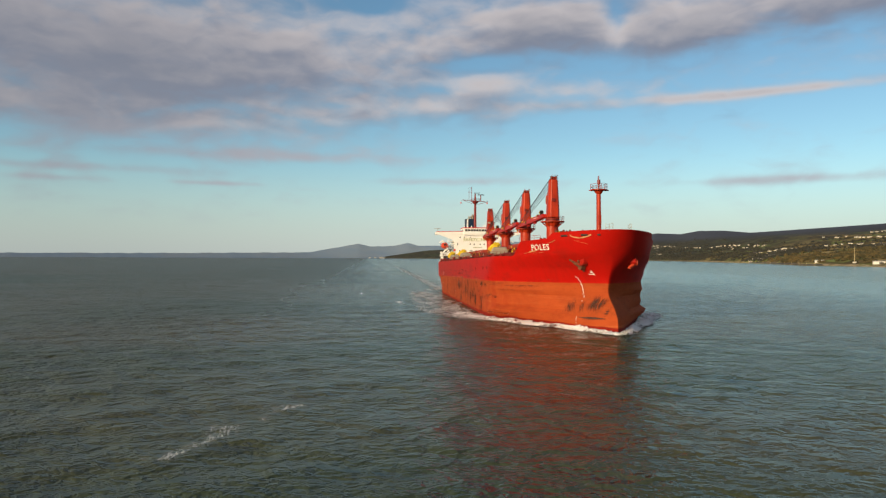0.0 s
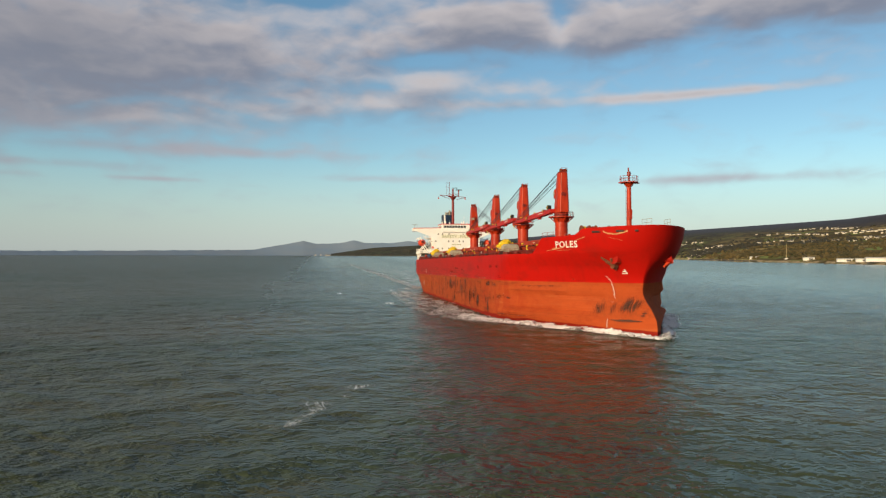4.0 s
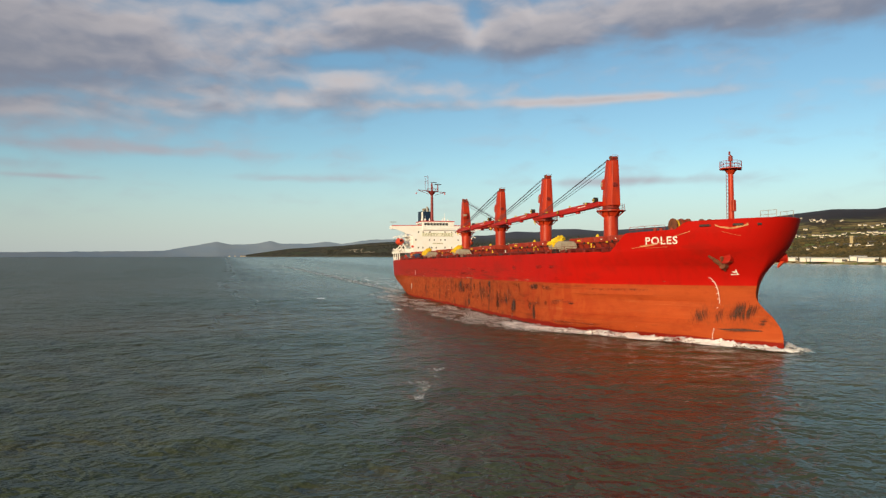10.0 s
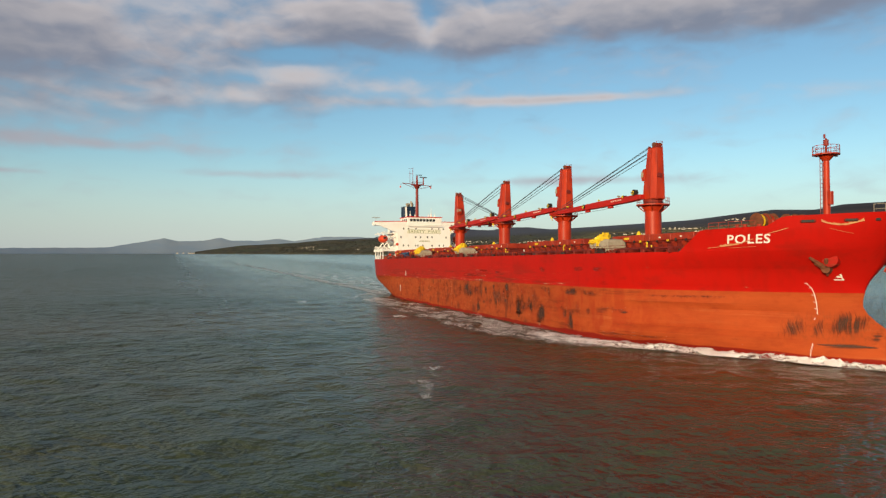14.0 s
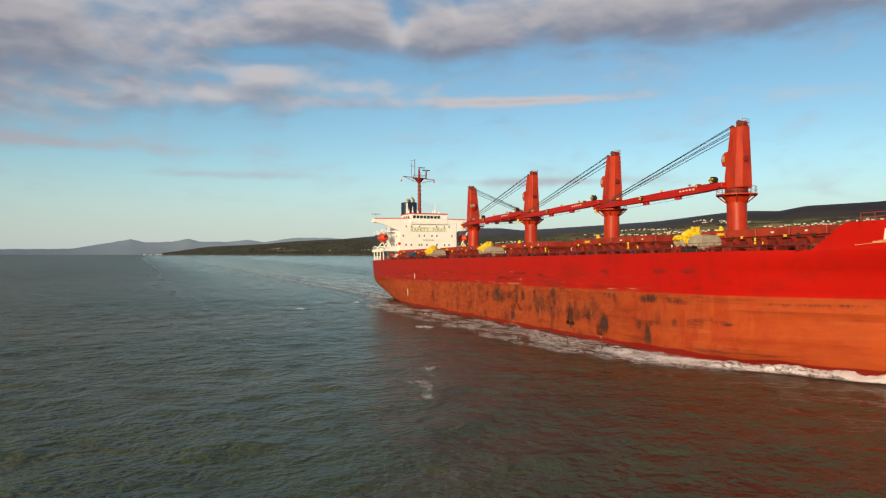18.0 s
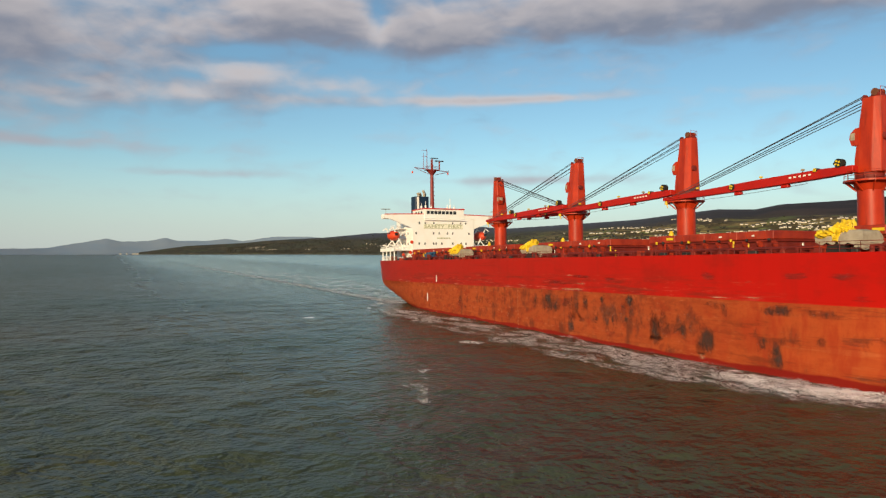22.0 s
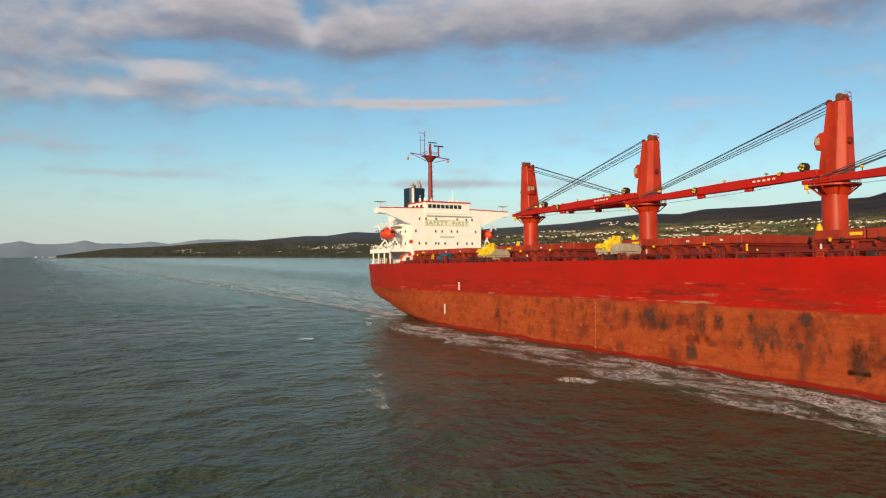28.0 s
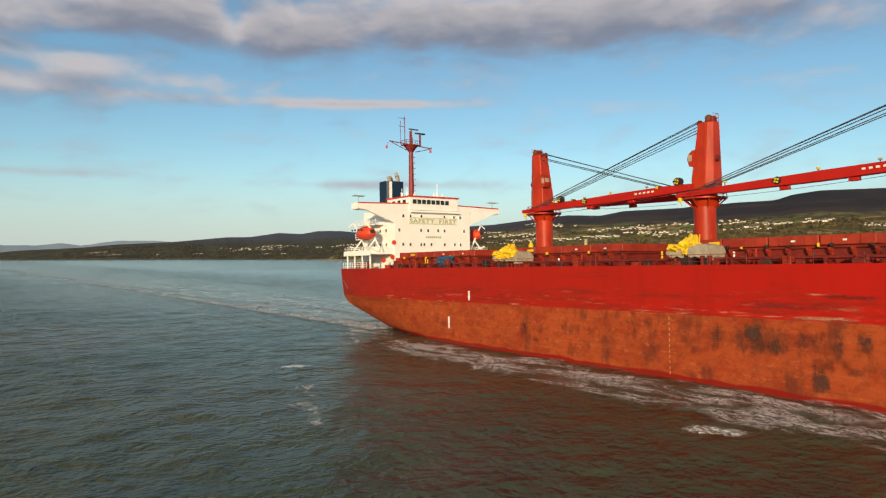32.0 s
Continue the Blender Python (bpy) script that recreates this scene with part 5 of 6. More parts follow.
for z, ys in WIN.items():
    for y in ys:
        bm = B()
        box(bm, FX - 0.02, FX + 0.05, y - 0.19, y + 0.19, z - 0.27, z + 0.27)
        w = part("window", bm, M["glass"], house)
        bm = B()
        for a in ((-0.26, 0.26, -0.35, -0.27), (-0.26, 0.26, 0.27, 0.35), (-0.26, -0.19, -0.27, 0.27), (0.19, 0.26, -0.27, 0.27)):
            box(bm, FX - 0.02, FX + 0.07, y + a[0], y + a[1], z + a[2], z + a[3])
        part("window_frame", bm, M["white"], house)
for z in (15.85, 18.45):
    for i in range(4):
        bm = B()
        box(bm, -75.8 - i * 2.1 - 0.19, -75.8 - i * 2.1 + 0.19, -8.86, -8.78, z - 0.27, z + 0.27)
        part("window", bm, M["glass"], house)
bm = B()
box(bm, FX, FX + 0.04, -5.7, 5.4, 19.62, 20.82)
part("sign_board", bm, M["signboard"], house)


def front_letters(text, y0, y1, z0, z1):
    cu = bpy.data.curves.new("sign_lettering", "FONT")
    cu.body, cu.resolution_u, cu.extrude, cu.space_character, cu.offset = text, 3, 0.02, 1.15, 0.025
    tmp = new("sign_lettering", cu)
    me = bpy.data.meshes.new_from_object(tmp.evaluated_get(bpy.context.evaluated_depsgraph_get()))
    bpy.data.objects.remove(tmp)
    bm = B()
    bm.from_mesh(me)
    lo = [min(v.co[i] for v in bm.verts) for i in (0, 1)]
    hi = [max(v.co[i] for v in bm.verts) for i in (0, 1)]
    for v in bm.verts:
        u, w = (v.co.x - lo[0]) / (hi[0] - lo[0]), (v.co.y - lo[1]) / (hi[1] - lo[1])
        v.co = (FX + 0.07 + v.co.z, y0 + u * (y1 - y0), z0 + w * (z1 - z0))
    return part("sign_lettering", bm, M["olive"], house, "faded green safety lettering on white")


front_letters("SAFETY", -5.5, 0.1, 19.8, 20.65)
front_letters("FIRST", 1.2, 5.2, 19.8, 20.65)
bm = B()
for z in (19.68, 20.78):
    box(bm, FX + 0.04, FX + 0.06, -5.7, 5.4, z - 0.05, z + 0.05)
part("sign_border", bm, M["olive"], house)
for i in range(8):
    bm = B()
    y = -1.9 + i * 0.46
    box(bm, FX - 0.01, FX + 0.03, y, y + 0.34, 17.05, 17.4)
    part("sign_bar", bm, M["olive"], house)

# side decks with rails, lifeboats and davits
for side in (-1, 1):
    bm = B()
    box(bm, -83.0, -73.6, min(side * 8.8, side * 13.6), max(side * 8.8, side * 13.6), 14.1, 14.4)
    box(bm, -83.1, -73.5, side * 13.6 - 0.1, side * 13.6 + 0.1, 13.9, 14.7)
    part("boat_deck", bm, M["white"], house)
    for x in (-82.5, -79.8, -77.0, -74.2):
        bm = rod(B(), (x, side * 13.2, DECK - 0.05), (x, side * 13.2, 14.1), 0.16, n=8)
        part("deck_post", bm, M["white"], house)
    part("boat_deck_rail", rail(B(), [(-83, side * 9, 14.4), (-83, side * 13.5, 14.4), (-73.7, side * 13.5, 14.4), (-73.7, side * 9, 14.4)], 1.05, 0.04, 1.4, 3), M["white"], house)
    bm = B()
    g = bmesh.ops.create_uvsphere(bm, u_segments=16, v_segments=10, radius=1.0)
    for v in bm.verts:
        v.co = Vector((v.co.x * 2.7 - 76.9, (v.co.y * 1.4) + side * 12.4, 17.9 + v.co.z * (1.35 if v.co.z > 0 else 1.2)))
    boat = part("lifeboat", bm, M["boat"], house, "orange-red enclosed lifeboat", smooth=True)
    part("lifeboat_window", box(B(), -74.6, -74.2, side * 12.6 - 0.35, side * 12.6 + 0.35, 17.9, 18.5), M["glass"], boat)
    for i in range(4):
        ya, yb = sorted((side * 13.85, side * 13.98))
        part("lifeboat_window", box(B(), -79.5 + i * 1.1, -79.1 + i * 1.1, ya, yb, 18.4, 18.7), M["glass"], boat)
    for x in (-80.0, -75.2):
        bm = B()
        rod(bm, (x, side * 10.2, 14.4), (x, side * 13.2, 19.9), 0.17, n=8)
        rod(bm, (x, side * 13.6, 14.4), (x, side * 11.4, 17.0), 0.15, n=8)
        rod(bm, (x, side * 13.2, 19.9), (x, side * 14.2, 19.2), 0.13, n=8)
        rod(bm, (x, side * 10.2, 14.4), (x, side * 14.0, 15.6), 0.13, n=8)
        part("davit", bm, M["white"], house)
    # stairs between the decks
    for k, z in enumerate((14.4, 17.0)):
        bm = B()
        for yy in (0.0, 0.7):
            rod(bm, (-82.5, side * (9.2 + yy), z), (-79.5, side * (9.2 + yy), z + 2.6), 0.07, n=6)
        for i in range(9):
            box(bm, -82.4 + i * 0.33, -82.1 + i * 0.33, min(side * 9.2, side * 9.9), max(side * 9.2, side * 9.9), z + 0.2 + i * 0.29, z + 0.25 + i * 0.29)
        part("stair", bm, M["white"], house)
        bm = B()
        box(bm, -84.0, -78.0 + k * 1.5, min(side * 8.8, side * 10.6), max(side * 8.8, side * 10.6), z + 2.6, z + 2.75)
        part("side_walkway", bm, M["white"], house)
        part("walkway_rail", rail(B(), [(-84, side * 10.6, z + 2.75), (-78 + k * 1.5, side * 10.6, z + 2.75)], 1.0, 0.04, 1.2, 3), M["white"], house)
part("stern_rail", rail(B(), [(-73, -half(-73, 11.6) + 0.4, DECK), (-80, -half(-80, 11.6) + 0.4, DECK), (-86, -12.2, DECK), (-86.4, 0, DECK), (-86, 12.2, DECK), (-80, half(-80, 11.6) - 0.4, DECK)], 1.05, 0.04, 1.5, 3), M["white"], ship)
for x, y in ((-83.5, -10.5), (-81.0, -10.8), (-76.5, -12.5)):
    bm = B()
    box(bm, x - 0.7, x + 0.7, y - 0.6, y + 0.6, DECK - 0.06, DECK + 1.2, 0.1)
    part("mooring_gear", bm, M["rustbrown"], ship)
for x, y, z in ((-72.4, -11.5, 13.0), (-72.9, -9.4, 13.6), (-72.9, -9.0, 16.2)):
    bm = B()
    bmesh.ops.create_cone(bm, cap_ends=True, segments=14, radius1=0.42, radius2=0.42, depth=0.14, matrix=Matrix.Translation((x, y, z)) @ pose(0, 0, 0, 0, 90, 0))
    part("lifebuoy", bm, M["boat"], house)
# poop front
bm = B()
box(bm, FX - 0.5, -70.2, -8.6, 8.6, DECK - 0.05, 13.4, 0.06)
part("winch_house", bm, M["hatch"], ship)

# funnel
bm = B()
prism(bm, ((-87.6, -2.8), (-87.2, -3.2), (-84.5, -3.2), (-84.1, -2.8), (-84.1, 0.4), (-84.5, 0.8), (-87.2, 0.8), (-87.6, 0.4)), 22.0, 28.9, "z")
fun = part("funnel", bm, M["blue"], ship, "dark blue funnel with a white upright band")
bm = B()
box(bm, -84.12, -83.95, -2.8, -2.25, 23.2, 28.75)
part("funnel_band", bm, M["white"], fun)
for dx, dy, h in ((-0.2, -0.4, 1.7), (-1.0, 0.2, 1.3), (-1.2, -1.6, 1.0), (-2.2, -0.6, 1.2)):
    bm = B()
    rod(bm, (-84.6 + dx, dy, 28.8), (-84.6 + dx, dy, 28.9 + h * 0.6), 0.34, n=10)
    rod(bm, (-84.6 + dx, dy, 28.9 + h * 0.6), (-85.2 + dx, dy, 28.9 + h), 0.34, n=10)
    part("exhaust_pipe", bm, M["tarp"], fun)

# radar mast
bm = B()
rod(bm, (-80.4, 0, 24.8), (-80.4, 0, 35.6), 0.55, 0.42, 16)
rod(bm, (-80.4, 0, 34.3), (-80.4, 0, 35.6), 0.42, 1.5, 12)
mast = part("radar_mast", bm, M["mast"], ship, "brown-red radar mast with crosstree and aerials", smooth=True)
bm = B()
box(bm, -81.4, -79.4, -1.7, 1.7, 35.55, 35.75)
rod(bm, (-80.4, -5.0, 36.1), (-80.4, 5.0, 35.4), 0.1, n=6)
rod(bm, (-80.4, -5.0, 36.1), (-80.4, -1.0, 34.6), 0.07, n=6)
rod(bm, (-80.4, 5.0, 35.4), (-80.4, 1.0, 34.4), 0.07, n=6)
part("crosstree", bm, M["mast"], mast)
part("crosstree_rail", rail(B(), [(-79.5, -1.6, 35.75), (-79.5, 1.6, 35.75), (-81.3, 1.6, 35.75), (-81.3, -1.6, 35.75), (-79.5, -1.6, 35.75)], 0.8, 0.035, 1.2, 1), M["mast"], mast)
bm = B()
rod(bm, (-80.4, -1.4, 35.7), (-80.4, -1.4, 41.2), 0.09, n=6)
rod(bm, (-80.4, -1.4, 39.2), (-80.4, -2.8, 39.2), 0.05, n=5)
rod(bm, (-80.4, -1.4, 40.8), (-80.4, -2.9, 40.8), 0.05, n=5)
rod(bm, (-80.4, -2.4, 35.7), (-80.4, -2.4, 40.2), 0.06, n=6)
rod(bm, (-80.4, -0.2, 35.7), (-80.4, -0.2, 38.4), 0.12, n=6)
part("aerial", bm, M["mast"], mast)
part("scanner_post", rod(B(), (-80.4, 2.2, 35.7), (-80.4, 2.2, 38.0), 0.2, n=8), M["mast"], mast)
for z0, z1, r in ((35.7, 37.2, 0.3), (37.2, 38.6, 0.2)):
    part("mast_head", rod(B(), (-80.4, 0.1, z0), (-80.4, 0.1, z1), r, n=8), M["mast"], mast)
bm = B()
box(bm, -80.6, -80.2, 1.0, 3.4, 38.0, 38.3, 0.05)
part("radar_scanner", bm, M["wire"], mast)
part("radar_scanner", box(B(), -80.6, -80.2, -0.4, 1.8, 38.75, 38.95, 0.05), M["wire"], mast)
for y in (-5.6, 4.7):
    bm = rod(B(), (-80.4, y, 34.6), (-80.4, y, 35.1), 0.22, n=8)
    part("signal_lamp", bm, M["boat"], mast)
    bm = rod(B(), (-80.4, y, 35.1), (-80.4, y + 0.4, 35.9), 0.03, n=4)
    part("halyard", bm, M["wire"], mast)
for i in range(8):
    bm = rod(B(), (-79.6, -0.45, 25.5 + i * 1.1), (-79.6, 0.45, 25.5 + i * 1.1), 0.06, n=5)
    part("rung", bm, M["mast"], mast)
for y, h in ((-3.6, 2.2), (2.6, 1.4), (3.4, 3.0), (4.6, 1.2), (-2.0, 1.2), (-4.8, 1.6)):
    bm = B()
    rod(bm, (-76.5, y, 24.8), (-76.5, y, 24.8 + h), 0.06, n=6)
    rod(bm, (-76.5, y, 24.8), (-76.5, y, 25.2 + h * 0.3), 0.24, n=8)
    part("roof_aerial", bm, M["white"], house)

# ---- things that stand on the deck ----


def grab(x, heaped=False):
    """Cargo grab under its cover, beside the hatch. Built about its own foot."""
    root = tagged(new("cargo_grab"), "cargo grab under grey tarpaulins with bunched yellow netting", "cargo grab", "grabs on the deck")
    # jaws and their shaded hollow as one black solid below, a grey tarpaulin over each half, bunched yellow netting
    # between and on top
    bm = prism(B(), ((-2.1, 0.0), (0.9, 0.0), (0.75, 0.7), (0.2, 1.15), (-0.7, 1.35), (-1.6, 0.95)), -1.3, 1.3)
    part("grab_jaw_hollow", bm, M["black"], root)
    for k, (x0, x1, z0, z1, y0) in enumerate(((-3.2, -0.55, 0.95, 2.15, 1.55), (0.25, 3.4, 0.9, 2.3, 1.6), (2.1, 3.3, 0.35, 1.3, 1.45))):
        bm = box(B(), x0, x1, -y0, y0, z0, z1)
        bmesh.ops.subdivide_edges(bm, edges=list(bm.edges), cuts=7, use_grid_fill=True)
        cx, cz = (x0 + x1) / 2, (z0 + z1) / 2
        for v in bm.verts:
            u, t = (v.co.x - cx) / (x1 - x0) * 2, (v.co.z - cz) / (z1 - z0) * 2
            v.co.x -= 0.16 * u * max(0.0, t) ** 2
            v.co.y *= 1 - 0.22 * max(0.0, t) ** 2
            v.co.z -= 0.18 * u * u * max(0.0, t)
            v.co += Vector((0.10, 0.16, 0.12)) * noise.noise(v.co * 1.1 + Vector((x, k * 3.0, 0))) + Vector((0.04, 0.07, 0.05)) * noise.noise(v.co * 3.1 + Vector((x, k, 2)))
            if v.co.z < z0 + 0.2:
                v.co.z += 0.12 * math.sin(v.co.x * 4.3 + v.co.y * 3.0)
        part("tarpaulin", bm, M["tarp"], root, smooth=True)
    bm = B()
    for k, (cx, cy, cz, sx, sy, sz) in enumerate(((-2.3, -1.0, 2.0, 0.85, 0.95, 0.38), (-1.35, -1.05, 1.95, 0.7, 0.95, 0.42), (-0.35, -0.9, 2.25, 0.75, 0.9, 0.8), (0.25, -0.6, 2.7, 0.6, 0.8, 0.62),
                                                (0.75, -0.8, 2.35, 0.6, 0.8, 0.42), (-0.25, -1.35, 1.6, 0.5, 0.4, 0.5), (-2.4, -1.5, 1.8, 0.55, 0.28, 0.35))):
        lump(bm, (cx, cy, cz), (sx, sy, sz * 0.9), 3 + k * 2, 4, 0.6)
    if heaped:
        for k, (cx, cz) in enumerate(((1.4, 2.2), (2.3, 1.9), (1.1, 1.6), (-1.6, 1.5))):
            lump(bm, (cx, -1.2, cz), (0.9, 0.75, 0.45), 30 + k, 4, 0.6)
    for v in bm.verts:
        v.co += Vector((0.05, 0.05, 0.10)) * noise.noise(v.co * 4.0)
    part("grab_net", bm, M["yellow"], root, "bunched yellow netting", smooth=True)
    for k in range(7):
        xx = -0.6 + k * 0.3
        part("grab_bar", rod(B(), (xx, -0.5, 2.4), (xx + 0.1, -0.45, 3.15 + 0.25 * math.sin(k * 2.3)), 0.06, n=6), M["yellow"], root)
    for q in (-2.2, 2.2):
        part("grab_leg", box(B(), q - 0.2, q + 0.2, -1.2, 1.2, 0.0, 1.3, 0.05), M["hatch"], root)
    for o in root.children:
        o.data.transform(Matrix.Diagonal((0.72, 0.95, 0.92, 1)))
    return root, Vector((x, -13.3, DECK - 0.05))


RIDERS = [grab(45.1), grab(-9.0), grab(-36.6, True)]
root = tagged(new("covered_winch"), "machine under a dark blue tarpaulin on the deck", "covered machine")
bm = lump(B(), (0, 0, 0.9), (1.9, 1.2, 1.0), 4, 3, 0.6)
part("tarpaulin", bm, M["bluetarp"], root, smooth=True)
bm = box(B(), -1.6, 1.6, -1.0, 1.0, 0, 0.4, 0.05)
part("base_frame", bm, M["black"], root)
RIDERS.append((root, Vector((-52.0, -13.2, DECK - 0.05))))

# ---- foam ----


def water_half(x):
    return half(x, -0.0169 * x)


def ribbon(name, mat, xs, inner, outer, height, dense, label, n=10, side=-1):
    """A strip of foam along the hull; inner and outer edges, height and density are functions."""
    bm = B()
    lay = bm.verts.layers.float.new("dense")
    rows = []
    for x in xs:
        row = []
        for j in range(n + 1):
            v = j / n
            y = inner(x) + (outer(x) - inner(x)) * v
            vert = bm.verts.new((x, side * y, height(x, v)))
            vert[lay] = dense(x, v)
            row.append(vert)
        rows.append(row)
    for a, b in zip(rows, rows[1:]):
        for j in range(n):
            bm.faces.new((a[j], a[j + 1], b[j + 1], b[j]))
    ob = part(name, bm, mat, None, smooth=True)
    return tagged(ob, label, "foam", kind="stuff")


def crest(x, v):
    k = max(0.0, min(1.0, (x - 34) / 36)) * 0.58 + 0.20
    n = 0.55 + 0.6 * noise.noise(Vector((x * 0.35, v * 2.0, 0.2))) + 0.55 * noise.noise(Vector((x * 1.3, v * 6.0, 1.2))) + 0.35 * noise.noise(Vector((x * 3.1, v * 11.0, 2.2)))
    return 0.10 + k * max(0.0, n) * math.sin(min(1.0, v * 1.15 + 0.12) * math.pi) ** 0.8


def crest_weight(x, v):
    """The breaking line stands a little off the plates, torn into patches further aft."""
    ridge = math.exp(-((v - 0.52) / 0.34) ** 4)
    patch = 0.34 * noise.noise(Vector((x * 0.22, v * 2.2, 5.0))) + 0.22 * noise.noise(Vector((x * 0.8, v * 5.0, 7.0)))
    return 1.12 * ridge + 1.2 * patch - 0.14 - 0.35 * max(0.0, x - 82.0) - max(0.0, 60 - x) * 0.012


def spread(x):
    return 3.3 + 1.0 * noise.noise(Vector((x * 0.21, 4.4, 0))) + max(0.0, min(72 - x, 30.0)) * 0.17


def band(x):
    """Width of the foam beside the hull."""
    return float(np.interp(x, (-74, -40, 35, 54, 62), (10.0, 13.5, 12.5, 8.5, 5.0))) + 1.8 * noise.noise(Vector((x * 0.13, 1, 0)))


def band_weight(x, v):
    along = float(np.interp(x, (-74, -45, -10, 25, 50, 62), (0.08, 0.24, 0.33, 0.42, 0.55, 0.35)))
    return along * math.exp(-((v - 0.55) / 0.40) ** 4) + 0.30 * noise.noise(Vector((x * 0.12, v * 2.4, 3.0))) + 0.05


SIDE = (lambda x: max(-0.6, water_half(min(x, 79.5)) - 0.25) if x < 79.4 else -0.9, lambda x: water_half(min(x, 79.8)) + spread(x) * min(1.0, (86.0 - x) / 5.5))
FOAM = [
    ribbon("bow_wave", M["foam"], list(np.arange(85.5, 36.0, -0.35)), *SIDE, crest,
           crest_weight, "white breaking bow wave along the ship's side", 14),
    ribbon("bow_wave", M["foam"], list(np.arange(85.5, 36.0, -0.5)), *SIDE, crest,
           crest_weight, "white breaking bow wave along the ship's side", 12, side=1),
    ribbon("hull_foam", M["lace"], list(np.arange(62.0, -74.0, -0.5)), lambda x: water_half(x) - 0.2, lambda x: water_half(x) + band(x), lambda x, v: 0.20 + 0.10 * noise.noise(Vector((x * 0.7, v * 5, 0))) + 0.10 * noise.noise(Vector((x * 1.4, v * 12, 3))),
           band_weight, "lace of white foam drifting along the hull", 18),
    ribbon("wake", M["lace"], list(np.arange(-68.0, -700.0, -4.0)), lambda x: -16.0 - (-68 - x) * 0.012, lambda x: 16.5, lambda x, v: 0.22,
           lambda x, v: 0.30 - 0.3 * abs(v - 0.5) ** 2 + 0.25 * math.exp((68 + x) / 40.0) + 0.42 * math.exp(-((v - 0.93) / 0.06) ** 2) - (-68 - x) * 0.0005, "broad streaky wake behind the ship", 16),
]
FOAM.append(ribbon("wake_slick", M["slick"], [-76.0 - 1.5 * 1.07 ** i for i in range(112)], lambda x: -15.0, lambda x: 75.0 + (-76 - x) * 0.06, lambda x, v: 0.16,
                   lambda x, v: min(1.0, 16.0 * v, 1.6 * (1 - v)) * min(1.0, (-76 - x) / 14.0), "smooth pale slick of water drawn out behind the ship", 24, side=1))
for wx, wy, wl in ((5.5, 32.0, 4.6), (-39.0, 43.0, 3.0)):
    FOAM.append(ribbon("whitecap", M["lace"], list(np.arange(wx + wl / 2, wx - wl / 2, -0.2)), lambda x: wy - 1.6 - 0.35 * (x - wx), lambda x: wy + 1.4 - 0.35 * (x - wx), lambda x, v: 0.16 + 0.25 * math.sin(v * math.pi),
                       lambda x, v: 0.95 * (1 - (2 * (x - wx) / wl) ** 2) * math.sin(v ** 1.6 * math.pi) ** 0.7 - 0.02, "small breaking crest in the ship's wash", 10))

# a streak of old foam lies on the open water
bm = B()
lay = bm.verts.layers.float.new("dense")
rows = []
for i in range(60):
    t = i / 59
    c = Vector((147.0, -54.6)).lerp(Vector((129.0, -46.0)), t) + Vector((0, 0.5 * noise.noise(Vector((t * 6, 0, 0)))))
    w = 2.3 + 1.6 * noise.noise(Vector((t * 9, 3, 0)))
    row = []
    for j in range(7):
        v = bm.verts.new((c.x, c.y + (j / 6 - 0.5) * 2 * w, 0.12))
        v[lay] = 0.25 + 0.25 * noise.noise(Vector((t * 5, 8, 0))) - 0.7 * abs(j / 6 - 0.5) - (0.3 if t > 0.9 or t < 0.06 else 0)
        row.append(v)
    rows.append(row)
for a, b in zip(rows, rows[1:]):
    for j in range(6):
        bm.faces.new((a[j], a[j + 1], b[j + 1], b[j]))
tagged(part("foam_streak", bm, M["lace"]), "thin streak of old white foam on the water", "foam", kind="stuff")

# ---- shore: houses, sheds, tower, woods ----


def on_land(az, d):
    r = radians(az)
    return Vector((EYE[0] + math.cos(r) * d, EYE[1] + math.sin(r) * d, land_at(az, d)))


def house_kind(l, w, h, pitch, wall):
    root = tagged(new("house"), "small white rendered house with a dark slate roof", "house", "houses above the shore")
    bm = box(B(), -l / 2, l / 2, -w / 2, w / 2, -3.0, h)
    part("wall", bm, wall, root)
    bm = prism(B(), ((-w / 2 - 0.4, h), (w / 2 + 0.4, h), (0, h + pitch)), -l / 2 - 0.3, l / 2 + 0.3, "x")
    part("roof", bm, M["slate"], root)
    bm = B()
    for i in range(3):
        box(bm, -l / 2 + l * (i + 0.5) / 3 - 0.5, -l / 2 + l * (i + 0.5) / 3 + 0.5, -w / 2 - 0.05, w / 2 + 0.05, h * 0.35, h * 0.65)
    part("window", bm, M["glass"], root)
    return root


kinds = [house_kind(6.5, 5, 2.6, 1.8, M["render"]), house_kind(8.5, 5, 2.1, 1.7, M["render"]), house_kind(5.5, 4.5, 3.1, 2.0, M["render"])]
rnd = random.Random(11)
placed = 0


def up_slope(az, el):
    """The distance at which the slope rises to an elevation, as a tangent."""
    d = pick(SHORE, az) + 25.0
    while d < 4550 and land_at(az, d) - 12.2 < el * d:
        d += 12.0
    return d


